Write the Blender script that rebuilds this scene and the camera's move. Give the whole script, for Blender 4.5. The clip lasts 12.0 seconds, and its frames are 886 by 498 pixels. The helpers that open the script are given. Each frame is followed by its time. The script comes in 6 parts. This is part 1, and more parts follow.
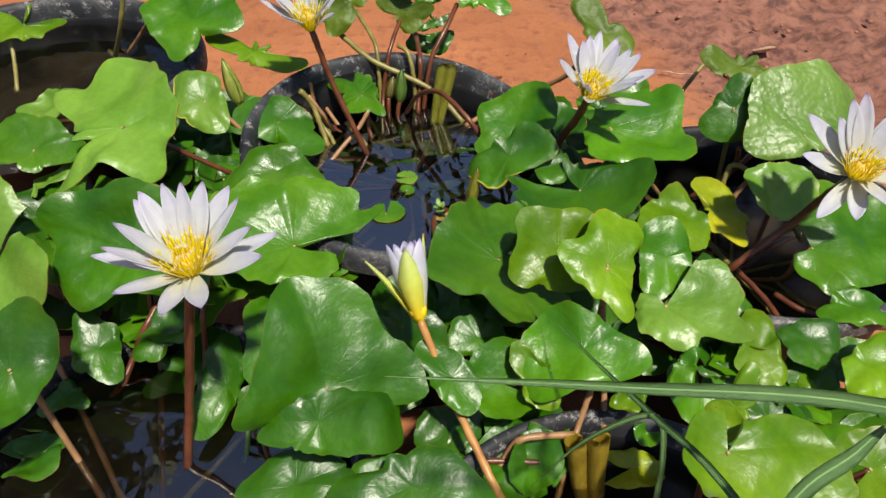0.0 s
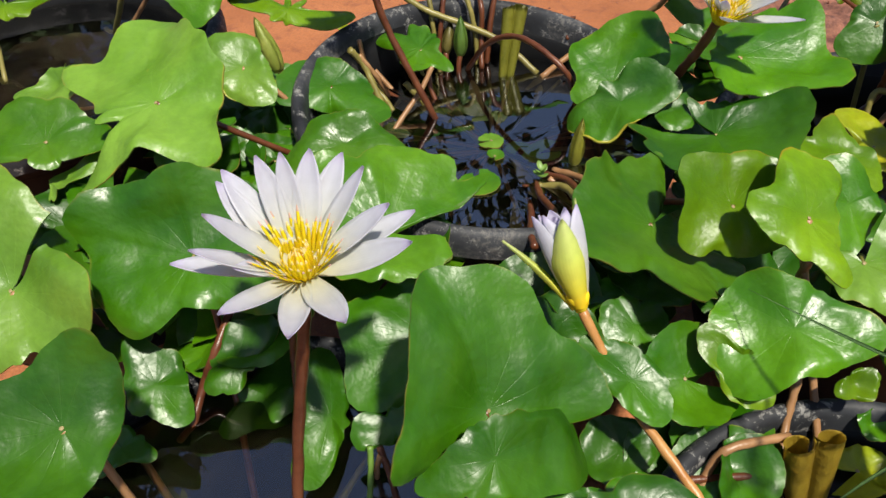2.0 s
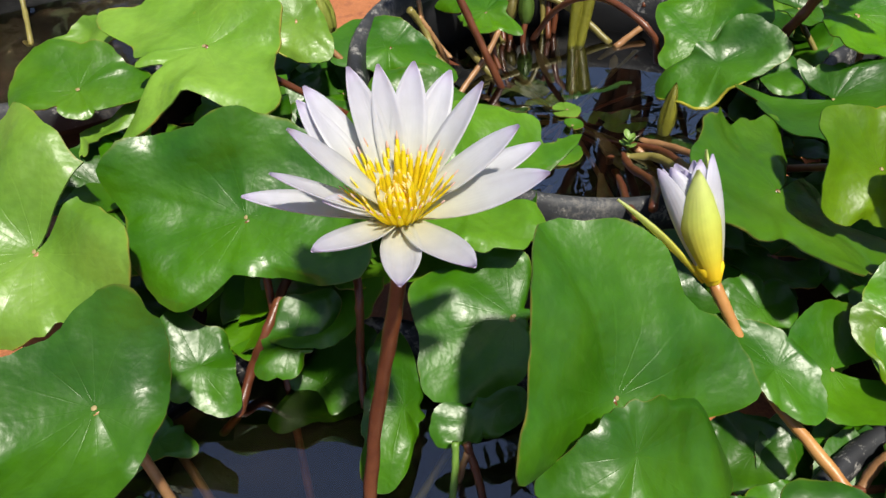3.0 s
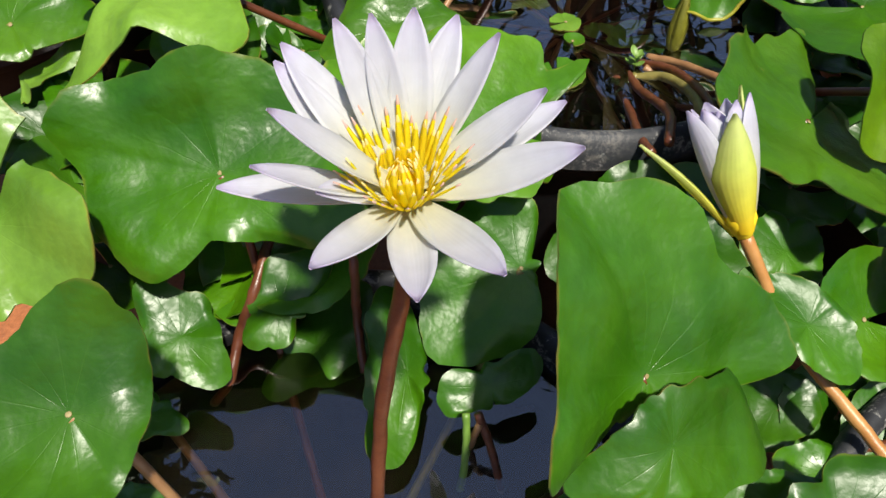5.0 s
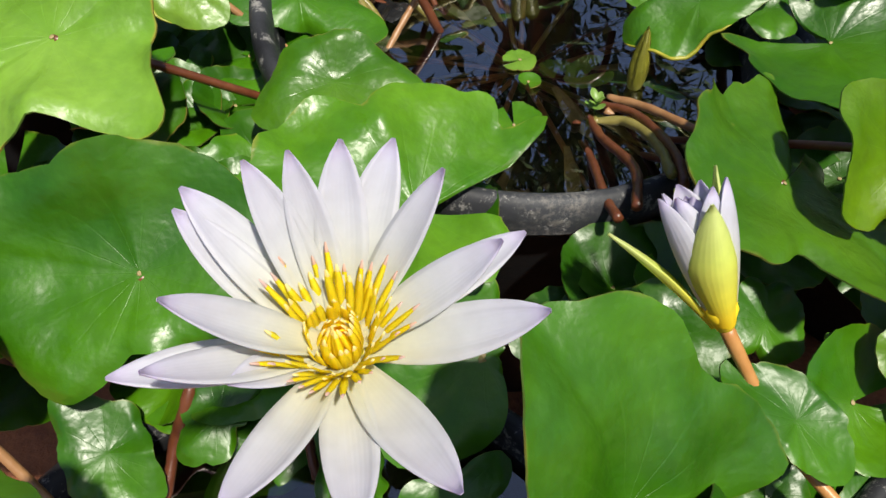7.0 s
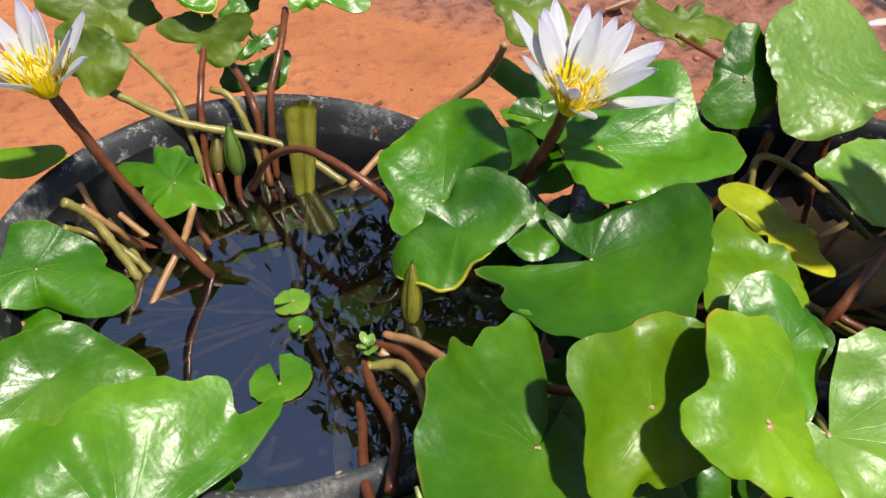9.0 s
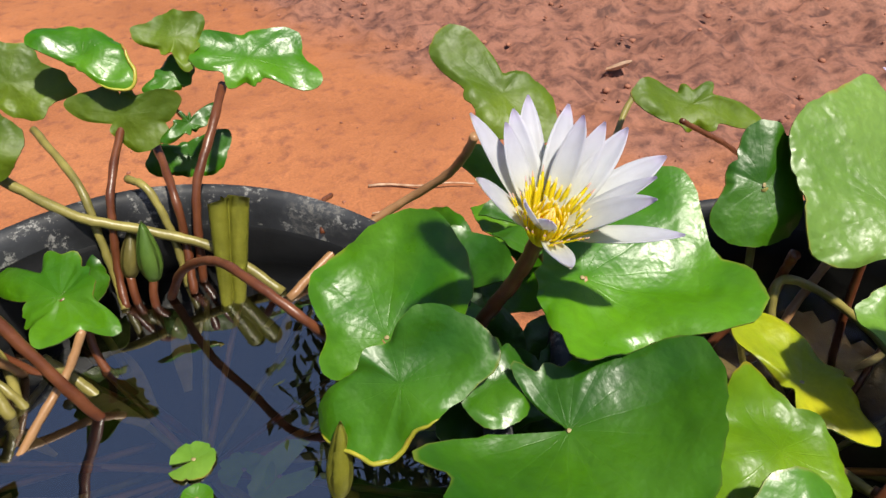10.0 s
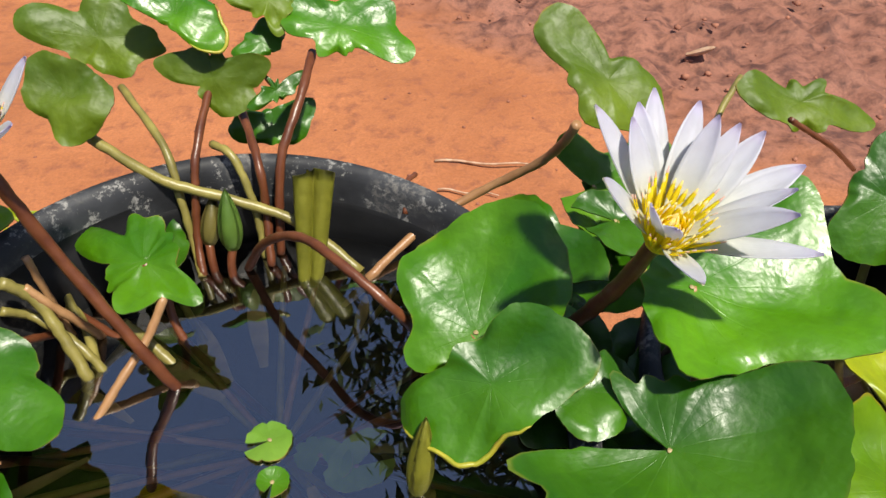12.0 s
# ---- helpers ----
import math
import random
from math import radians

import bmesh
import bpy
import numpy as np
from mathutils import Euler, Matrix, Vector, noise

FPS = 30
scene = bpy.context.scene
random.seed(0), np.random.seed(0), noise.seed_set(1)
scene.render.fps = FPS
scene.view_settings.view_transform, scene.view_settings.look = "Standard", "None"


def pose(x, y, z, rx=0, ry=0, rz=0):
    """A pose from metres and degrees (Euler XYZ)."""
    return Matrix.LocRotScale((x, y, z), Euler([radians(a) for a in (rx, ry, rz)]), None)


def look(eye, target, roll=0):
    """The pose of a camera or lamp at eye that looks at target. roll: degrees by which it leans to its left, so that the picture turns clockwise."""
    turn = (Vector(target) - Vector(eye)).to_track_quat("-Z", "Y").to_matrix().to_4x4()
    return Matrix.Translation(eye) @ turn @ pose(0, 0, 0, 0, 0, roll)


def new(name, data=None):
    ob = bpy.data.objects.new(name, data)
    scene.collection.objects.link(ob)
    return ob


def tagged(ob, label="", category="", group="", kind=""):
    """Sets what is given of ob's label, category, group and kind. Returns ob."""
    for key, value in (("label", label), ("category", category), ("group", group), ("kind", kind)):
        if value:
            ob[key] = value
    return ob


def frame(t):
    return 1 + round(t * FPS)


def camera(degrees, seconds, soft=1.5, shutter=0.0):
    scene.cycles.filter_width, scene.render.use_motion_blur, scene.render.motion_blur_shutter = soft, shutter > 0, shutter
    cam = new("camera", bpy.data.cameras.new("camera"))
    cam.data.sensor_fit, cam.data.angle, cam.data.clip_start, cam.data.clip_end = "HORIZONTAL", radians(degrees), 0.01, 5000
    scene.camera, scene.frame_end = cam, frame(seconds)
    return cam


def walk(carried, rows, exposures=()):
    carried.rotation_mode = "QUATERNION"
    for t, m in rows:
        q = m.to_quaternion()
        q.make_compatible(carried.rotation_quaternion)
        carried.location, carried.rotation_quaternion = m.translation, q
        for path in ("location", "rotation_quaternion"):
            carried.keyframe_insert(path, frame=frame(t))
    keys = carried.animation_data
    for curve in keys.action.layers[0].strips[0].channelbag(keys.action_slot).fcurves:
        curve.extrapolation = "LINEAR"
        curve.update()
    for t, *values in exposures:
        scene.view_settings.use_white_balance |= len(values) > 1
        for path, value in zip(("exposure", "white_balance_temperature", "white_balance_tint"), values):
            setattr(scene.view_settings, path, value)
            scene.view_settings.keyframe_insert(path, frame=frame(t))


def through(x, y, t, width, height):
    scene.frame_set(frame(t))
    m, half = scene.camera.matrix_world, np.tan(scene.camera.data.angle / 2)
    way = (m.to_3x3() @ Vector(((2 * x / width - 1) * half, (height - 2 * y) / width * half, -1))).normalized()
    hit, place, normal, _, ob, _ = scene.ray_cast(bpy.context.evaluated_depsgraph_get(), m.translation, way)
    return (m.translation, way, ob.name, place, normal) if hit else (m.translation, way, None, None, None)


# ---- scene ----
cam = camera(64.4, 12.0)
METRES, EYE, TILT, LEAN, TURN = 1.0, 0.85, -41.5, 0.0, 0.0
ROWS = [
    (0.0, 0.0, 0.0, 0.0, -0.0, 0.0, 0.0),
    (0.5, -0.0128, 0.0121, 0.0099, -2.16, -1.32, 1.61),
    (1.0, -0.0252, 0.0658, 0.0384, -0.55, -3.6, 2.97),
    (1.5, -0.0631, 0.1185, 0.0391, -0.76, -5.37, 2.62),
    (2.0, -0.13, 0.1516, -0.0017, -1.47, -1.34, 5.22),
    (2.5, -0.1749, 0.2145, -0.0449, -0.6, 0.13, 4.21),
    (4.5, -0.1994, 0.2705, -0.0088, -1.76, -5.04, 5.0),
    (5.0, -0.2001, 0.2827, 0.0031, -2.77, -8.85, 6.16),
    (5.5, -0.1997, 0.2948, 0.0279, -3.63, -10.19, 6.3),
    (6.0, -0.1981, 0.3125, 0.048, -4.87, -11.83, 7.8),
    (6.5, -0.1954, 0.3227, 0.0527, -5.14, -12.5, 7.86),
    (7.0, -0.1832, 0.3336, 0.0548, -6.1, -10.34, 8.26),
    (7.5, -0.13, 0.3374, 0.0727, -8.93, -6.91, 10.55),
    (9.5, -0.0193, 0.3994, 0.1452, -13.39, 0.51, 15.41),
    (10.0, 0.0281, 0.4617, 0.1711, -12.94, 2.04, 13.79),
    (10.5, 0.0763, 0.5051, 0.1806, -14.56, -0.83, 14.03),
    (11.0, 0.1051, 0.5187, 0.1916, -16.02, -1.41, 13.71),
    (11.5, 0.0817, 0.5073, 0.1972, -13.87, -0.43, 13.25),
    (12.0, 0.0029, 0.4895, 0.1902, -9.55, 0.46, 9.42),
]
walk(cam, [(t, pose(0, 0, EYE, TILT, LEAN, TURN) @ pose(METRES * x, METRES * y, METRES * z, 90 + pitch, roll, yaw)) for t, x, y, z, yaw, pitch, roll in ROWS],
     exposures=((0.0, 0.23), (2.0, 0.28), (4.5, 0.45), (6.5, 0.36), (7.5, 0.39), (9.5, 0.51), (10.0, 0.43), (10.5, 0.28), (11.0, 0.21), (11.5, 0.23), (12.0, 0.47)))

# ---- world, sun and sky ----
world = bpy.data.worlds.new("sky")
scene.world = world
world.use_nodes = True
wn = world.node_tree.nodes
sky = wn.new("ShaderNodeTexSky")
sky.sky_type = 'NISHITA'
sky.sun_disc = False
SUN_DIR = Vector((0.22, -0.38, 0.90)).normalized()
sky.sun_elevation = math.asin(SUN_DIR.z)
sky.sun_rotation = math.atan2(SUN_DIR.x, SUN_DIR.y)
sky.air_density, sky.dust_density, sky.ozone_density = 1.0, 3.0, 0.6
wn["Background"].inputs["Strength"].default_value = 0.053
# a thin even veil of high cloud over the blue
veil = wn.new("ShaderNodeMix")
veil.data_type, veil.blend_type = "RGBA", "MIX"
veil.inputs[0].default_value = 0.40
veil.inputs[7].default_value = (3.8, 5.6, 11.0, 1)
world.node_tree.links.new(sky.outputs[0], veil.inputs[6])
world.node_tree.links.new(veil.outputs[2], wn["Background"].inputs["Color"])
sun = new("sun", bpy.data.lights.new("sun", "SUN"))
sun.data.energy, sun.data.angle, sun.data.color = 5.0, radians(2.5), (1.0, 0.94, 0.81)
sun.matrix_world = look((2, 1, 4), Vector((2, 1, 4)) - SUN_DIR)


# ---- materials ----
def tree(name):
    m = bpy.data.materials.new(name)
    m.use_nodes = True
    nt = m.node_tree
    return m, nt, nt.nodes["Principled BSDF"], nt.nodes["Material Output"]


def node(nt, kind, **values):
    n = nt.nodes.new(kind)
    for key, value in values.items():
        n.inputs[key].default_value = value
    return n


def noise_tex(nt, scale, detail=4.0, coord="Object", rough=0.55):
    tc = nt.nodes.new("ShaderNodeTexCoord")
    n = node(nt, "ShaderNodeTexNoise", Scale=scale, Detail=detail, Roughness=rough)
    nt.links.new(tc.outputs[coord], n.inputs["Vector"])
    return n


def ramp(nt, source, stops):
    r = nt.nodes.new("ShaderNodeValToRGB")
    els = r.color_ramp.elements
    while len(els) < len(stops):
        els.new(0.5)
    for e, (p, c) in zip(els, stops):
        e.position, e.color = p, (*c, 1)
    nt.links.new(source, r.inputs[0])
    return r


def mix(nt, fac, a, b, blend="MIX"):
    m = nt.nodes.new("ShaderNodeMix")
    m.data_type, m.blend_type = "RGBA", blend
    for sock, value in ((m.inputs[0], fac), (m.inputs[6], a), (m.inputs[7], b)):
        if isinstance(value, (int, float)):
            sock.default_value = value
        elif isinstance(value, tuple):
            sock.default_value = (*value, 1)
        else:
            nt.links.new(value, sock)
    return m.outputs[2]


def bump(nt, height, strength, distance, target):
    b = node(nt, "ShaderNodeBump", Strength=strength, Distance=distance)
    nt.links.new(height, b.inputs["Height"])
    nt.links.new(b.outputs[0], target)
    return b


def leaf_material(name, dark, light, edge, gloss=0.27, through=0.36, net=0.0):
    """A lily blade: soft mottled green, faint pale veins fanning from the stalk, a worn rim, a waxy sheen, some light shining through."""
    m, nt, p, out = tree(name)
    n1 = noise_tex(nt, 10, 3)
    n2 = noise_tex(nt, 125, 3)
    info = nt.nodes.new("ShaderNodeObjectInfo")
    base = ramp(nt, n1.outputs[0], [(0.36, dark), (0.66, light)])
    uv = nt.nodes.new("ShaderNodeUVMap")
    sep = nt.nodes.new("ShaderNodeSeparateXYZ")
    nt.links.new(uv.outputs[0], sep.inputs[0])

    def calc(op, a, b, c=None):
        q = nt.nodes.new("ShaderNodeMath")
        q.operation = op
        for sock, value in zip(q.inputs, (a, b, c)):
            if isinstance(value, (int, float)):
                sock.default_value = value
            elif value is not None:
                nt.links.new(value, sock)
        return q.outputs[0]

    def span(source, lo, hi, a=0.0, b=1.0):
        q = node(nt, "ShaderNodeMapRange")
        for i, value in enumerate((lo, hi, a, b), 1):
            q.inputs[i].default_value = value
        nt.links.new(source, q.inputs[0])
        return q.outputs[0]

    # main veins: narrow crests along the angle, wavering, fading to the rim
    wob = noise_tex(nt, 26, 2)
    angle = calc("MULTIPLY_ADD", wob.outputs[0], 0.030, sep.outputs[0])
    crest = calc("COSINE", calc("MULTIPLY", angle, 2 * math.pi * 15), 0.0)
    vein = calc("MULTIPLY", span(crest, 0.94, 1.0), span(sep.outputs[1], 0.9, 0.1))
    col = mix(nt, calc("MULTIPLY", vein, 0.07), base.outputs[0], tuple(min(1, 1.6 * x + 0.04) for x in light))
    # yellowed, browned rim in stretches
    rim_n = noise_tex(nt, 30, 3)
    col = mix(nt, span(calc("MULTIPLY_ADD", rim_n.outputs[0], 0.16, sep.outputs[1]), 1.07, 1.10, 0.0, 0.75), col, edge)
    # a few scars
    spots = noise_tex(nt, 60, 2, rough=0.7)
    col = mix(nt, span(spots.outputs[0], 0.76, 0.79, 0.0, 0.6), col, tuple(0.6 * x + 0.3 * y for x, y in zip(edge, light)))
    fine = ramp(nt, n2.outputs[0], [(0.35, (0.91, 0.91, 0.91)), (0.65, (1.06, 1.05, 1.04))])
    col = mix(nt, 1.0, col, fine.outputs[0], "MULTIPLY")
    hs = node(nt, "ShaderNodeHueSaturation")
    nt.links.new(span(info.outputs["Random"], 0.0, 1.0, 0.8, 1.2), hs.inputs["Value"])
    nt.links.new(col, hs.inputs["Color"])
    col = hs.outputs[0]
    nt.links.new(col, p.inputs["Base Color"])
    wax = noise_tex(nt, 45, 4, rough=0.65)
    nt.links.new(span(wax.outputs[0], 0.3, 0.7, gloss - 0.10, gloss + 0.06), p.inputs["Roughness"])
    p.inputs["Specular IOR Level"].default_value = 0.62
    # gentle quilting between the veins, veins slightly sunk
    q = noise_tex(nt, 42, 3)
    h = calc("MULTIPLY_ADD", n2.outputs[0], 0.22, q.outputs[0])
    h = calc("MULTIPLY_ADD", vein, -0.06, h)
    if net:
        # blistered net of fine veins
        vor = nt.nodes.new("ShaderNodeTexVoronoi")
        vor.feature = "SMOOTH_F1"
        vor.inputs["Scale"].default_value = 150.0
        tcv = nt.nodes.new("ShaderNodeTexCoord")
        nt.links.new(tcv.outputs["Object"], vor.inputs["Vector"])
        h = calc("MULTIPLY_ADD", vor.outputs["Distance"], -net, h)
    swell = noise_tex(nt, 17, 2)
    h = calc("MULTIPLY_ADD", swell.outputs[0], 3.4, h)
    b = bump(nt, h, 0.4, 0.005, p.inputs["Normal"])
    tr = node(nt, "ShaderNodeBsdfTranslucent")
    tc = mix(nt, 1.0, col, (1.6, 1.5, 0.5), "MULTIPLY")
    nt.links.new(tc, tr.inputs[0])
    nt.links.new(b.outputs[0], tr.inputs["Normal"])
    ms = node(nt, "ShaderNodeMixShader", Fac=through)
    nt.links.new(p.outputs[0], ms.inputs[1]); nt.links.new(tr.outputs[0], ms.inputs[2])
    nt.links.new(ms.outputs[0], out.inputs[0])
    return m


LEAF = {
    # deep green; on the low gap leaves it also carries shade
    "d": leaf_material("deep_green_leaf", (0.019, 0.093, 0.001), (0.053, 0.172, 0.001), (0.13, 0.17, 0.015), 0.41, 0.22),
    "m": leaf_material("green_leaf", (0.032, 0.145, 0.001), (0.098, 0.265, 0.003), (0.20, 0.24, 0.02), 0.37, 0.33),
    "g": leaf_material("blue_green_leaf", (0.050, 0.175, 0.004), (0.115, 0.275, 0.010), (0.26, 0.27, 0.04), 0.37, 0.38),
    "l": leaf_material("lime_leaf", (0.109, 0.260, 0.002), (0.230, 0.400, 0.006), (0.40, 0.28, 0.02), 0.40, 0.46),
    "p": leaf_material("pale_green_leaf", (0.110, 0.255, 0.016), (0.200, 0.370, 0.040), (0.36, 0.28, 0.04), 0.42, 0.28),
    "b": leaf_material("blistered_leaf", (0.125, 0.265, 0.030), (0.210, 0.370, 0.060), (0.36, 0.28, 0.04), 0.44, 0.28, 0.7),
    "y": leaf_material("yellowing_leaf", (0.26, 0.36, 0.01), (0.55, 0.52, 0.015), (0.35, 0.13, 0.02), 0.40, 0.42),
    "u": leaf_material("sunlit_leaf_back", (0.085, 0.160, 0.003), (0.175, 0.260, 0.006), (0.36, 0.22, 0.02), 0.54, 0.42, 0.3),
}
UNDER = leaf_material("leaf_underside", (0.07, 0.14, 0.022), (0.12, 0.20, 0.035), (0.30, 0.22, 0.04), 0.45, 0.25)


def plain(name, stops, scale, rough, bump_scale=0, bump_d=0.001, spec=0.5, coord="Object", detail=5):
    m, nt, p, out = tree(name)
    n = noise_tex(nt, scale, detail, coord)
    r = ramp(nt, n.outputs[0], stops)
    nt.links.new(r.outputs[0], p.inputs["Base Color"])
    p.inputs["Roughness"].default_value = rough
    p.inputs["Specular IOR Level"].default_value = spec
    if bump_scale:
        nb = noise_tex(nt, bump_scale, 4, coord)
        bump(nt, nb.outputs[0], 0.5, bump_d, p.inputs["Normal"])
    return m


STEM = {
    "red": plain("red_brown_stem", [(0.3, (0.075, 0.020, 0.008)), (0.7, (0.15, 0.05, 0.02))], 60, 0.35, 300, 0.0006),
    "tan": plain("tan_stem", [(0.3, (0.23, 0.11, 0.045)), (0.7, (0.36, 0.20, 0.09))], 50, 0.4, 300, 0.0006),
    "orange": plain("orange_stem", [(0.3, (0.36, 0.15, 0.04)), (0.7, (0.48, 0.25, 0.08))], 50, 0.4, 300, 0.0006),
    "olive": plain("olive_stem", [(0.3, (0.14, 0.12, 0.03)), (0.7, (0.27, 0.23, 0.06))], 50, 0.4, 300, 0.0006),
    "green": plain("green_stem", [(0.3, (0.10, 0.20, 0.03)), (0.7, (0.18, 0.30, 0.05))], 50, 0.4, 300, 0.0006),
}


def tub_material(name, dark, light, wear0, wear1):
    m, nt, p, out = tree(name)
    n = noise_tex(nt, 14, 6)
    fine = noise_tex(nt, 180, 5, rough=0.75)
    base = ramp(nt, n.outputs[0], [(0.3, dark), (0.75, light)])
    # dried pale scale in patches
    f = node(nt, "ShaderNodeMapRange"); f.inputs[1].default_value = wear0; f.inputs[2].default_value = wear1; f.inputs[4].default_value = 0.55
    nt.links.new(n.outputs[0], f.inputs[0])
    f2 = node(nt, "ShaderNodeMapRange"); f2.inputs[1].default_value = 0.45; f2.inputs[2].default_value = 0.62
    nt.links.new(fine.outputs[0], f2.inputs[0])
    mul = node(nt, "ShaderNodeMath"); mul.operation = "MULTIPLY"
    nt.links.new(f.outputs[0], mul.inputs[0]); nt.links.new(f2.outputs[0], mul.inputs[1])
    col = mix(nt, mul.outputs[0], base.outputs[0], (0.27, 0.25, 0.22))
    scuff = noise_tex(nt, 55, 6, rough=0.8)
    f3 = node(nt, "ShaderNodeMapRange"); f3.inputs[1].default_value = wear0 + 0.06; f3.inputs[2].default_value = wear0 + 0.12; f3.inputs[4].default_value = 0.6
    nt.links.new(scuff.outputs[0], f3.inputs[0])
    col = mix(nt, f3.outputs[0], col, (0.34, 0.33, 0.31))
    nt.links.new(col, p.inputs["Base Color"])
    rr = node(nt, "ShaderNodeMapRange"); rr.inputs[3].default_value = 0.42; rr.inputs[4].default_value = 0.7
    p.inputs["Specular IOR Level"].default_value = 0.25
    nt.links.new(fine.outputs[0], rr.inputs[0]); nt.links.new(rr.outputs[0], p.inputs["Roughness"])
    bump(nt, fine.outputs[0], 0.4, 0.0008, p.inputs["Normal"])
    return m


TUB = tub_material("black_tub_plastic", (0.004, 0.0042, 0.005), (0.012, 0.0125, 0.014), 0.66, 0.80)
# worn, scaly rim; its lighter blue-grey base has the sky's sheen painted in
TUB_RIM = tub_material("worn_sheen_tub_rim", (0.013, 0.0135, 0.016), (0.060, 0.064, 0.072), 0.50, 0.66)
MUD = plain("tub_mud", [(0.3, (0.008, 0.005, 0.002)), (0.7, (0.030, 0.018, 0.006))], 25, 0.8, 60, 0.006)


def soil_material():
    m, nt, p, out = tree("red_soil")
    n1 = noise_tex(nt, 2.2, 6)
    n2 = noise_tex(nt, 26, 6, rough=0.65)
    n3 = noise_tex(nt, 220, 4, rough=0.7)
    base = ramp(nt, n1.outputs[0], [(0.35, (0.31, 0.105, 0.036)), (0.62, (0.42, 0.155, 0.058))])
    f = node(nt, "ShaderNodeMapRange"); f.inputs[1].default_value = 0.52; f.inputs[2].default_value = 0.66; f.inputs[4].default_value = 0.75
    nt.links.new(n2.outputs[0], f.inputs[0])
    col = mix(nt, f.outputs[0], base.outputs[0], (0.21, 0.070, 0.034))
    f3 = node(nt, "ShaderNodeMapRange"); f3.inputs[1].default_value = 0.44; f3.inputs[2].default_value = 0.64
    nt.links.new(n2.outputs[0], f3.inputs[0])
    # churned, darker, wetter soil farther off
    tc = nt.nodes.new("ShaderNodeTexCoord")
    sep = nt.nodes.new("ShaderNodeSeparateXYZ")
    nt.links.new(tc.outputs["Object"], sep.inputs[0])
    d = node(nt, "ShaderNodeMath"); d.operation = "MULTIPLY_ADD"; d.inputs[1].default_value = 1.6
    nt.links.new(sep.outputs[0], d.inputs[0]); nt.links.new(sep.outputs[1], d.inputs[2])
    w = node(nt, "ShaderNodeMath"); w.operation = "MULTIPLY_ADD"; w.inputs[1].default_value = 1.5
    nt.links.new(n1.outputs[0], w.inputs[0]); nt.links.new(d.outputs[0], w.inputs[2])
    g = node(nt, "ShaderNodeMapRange"); g.inputs[1].default_value = 3.22; g.inputs[2].default_value = 3.58; g.inputs[4].default_value = 0.85
    nt.links.new(w.outputs[0], g.inputs[0])
    col = mix(nt, g.outputs[0], col, mix(nt, f3.outputs[0], (0.24, 0.105, 0.075), (0.062, 0.024, 0.021)))
    g3 = ramp(nt, n3.outputs[0], [(0.3, (0.75, 0.75, 0.75)), (0.7, (1.15, 1.12, 1.1))])
    col = mix(nt, 1.0, col, g3.outputs[0], "MULTIPLY")
    nt.links.new(col, p.inputs["Base Color"])
    p.inputs["Roughness"].default_value = 0.75
    hh = node(nt, "ShaderNodeMath"); hh.operation = "MULTIPLY_ADD"; hh.inputs[1].default_value = 0.2
    nt.links.new(n3.outputs[0], hh.inputs[0]); nt.links.new(n2.outputs[0], hh.inputs[2])
    bump(nt, hh.outputs[0], 0.55, 0.012, p.inputs["Normal"])
    return m


SOIL = soil_material()


def water_material(name, ior):
    m, nt, p, out = tree(name)
    p.inputs["Base Color"].default_value = (0.86, 0.80, 0.66, 1)
    p.inputs["Transmission Weight"].default_value = 1.0
    p.inputs["Roughness"].default_value = 0.0
    p.inputs["IOR"].default_value = ior
    n = noise_tex(nt, 16, 2)
    bump(nt, n.outputs[0], 0.04, 0.004, p.inputs["Normal"])
    return m


WATER = water_material("pond_water", 3.0)
BROWN_WATER = water_material("brown_pond_water", 1.28)
SHADED_WATER = water_material("still_dark_water", 2.2)


def petal_material(name, tip, low):
    m, nt, p, out = tree(name)
    uv = nt.nodes.new("ShaderNodeUVMap")
    sep = nt.nodes.new("ShaderNodeSeparateXYZ")
    nt.links.new(uv.outputs[0], sep.inputs[0])
    r = ramp(nt, sep.outputs[1], [(0.0, low), (0.22, (0.74, 0.74, 0.60)), (0.6, (0.71, 0.72, 0.75)), (0.88, (0.69, 0.69, 0.79)), (1.0, tip)])
    n = noise_tex(nt, 90, 4)
    v = ramp(nt, n.outputs[0], [(0.35, (0.92, 0.92, 0.92)), (0.65, (1.0, 1.0, 1.0))])
    col = mix(nt, 1.0, r.outputs[0], v.outputs[0], "MULTIPLY")
    nt.links.new(col, p.inputs["Base Color"])
    p.inputs["Roughness"].default_value = 0.45
    # fine lengthwise ribs
    s = node(nt, "ShaderNodeMath"); s.operation = "MULTIPLY"; s.inputs[1].default_value = 70.0
    nt.links.new(sep.outputs[0], s.inputs[0])
    c = node(nt, "ShaderNodeMath"); c.operation = "SINE"
    nt.links.new(s.outputs[0], c.inputs[0])
    b = bump(nt, c.outputs[0], 0.07, 0.0006, p.inputs["Normal"])
    tr = node(nt, "ShaderNodeBsdfTranslucent")
    nt.links.new(col, tr.inputs[0])
    ms = node(nt, "ShaderNodeMixShader", Fac=0.50)
    nt.links.new(p.outputs[0], ms.inputs[1]); nt.links.new(tr.outputs[0], ms.inputs[2])
    nt.links.new(ms.outputs[0], out.inputs[0])
    return m


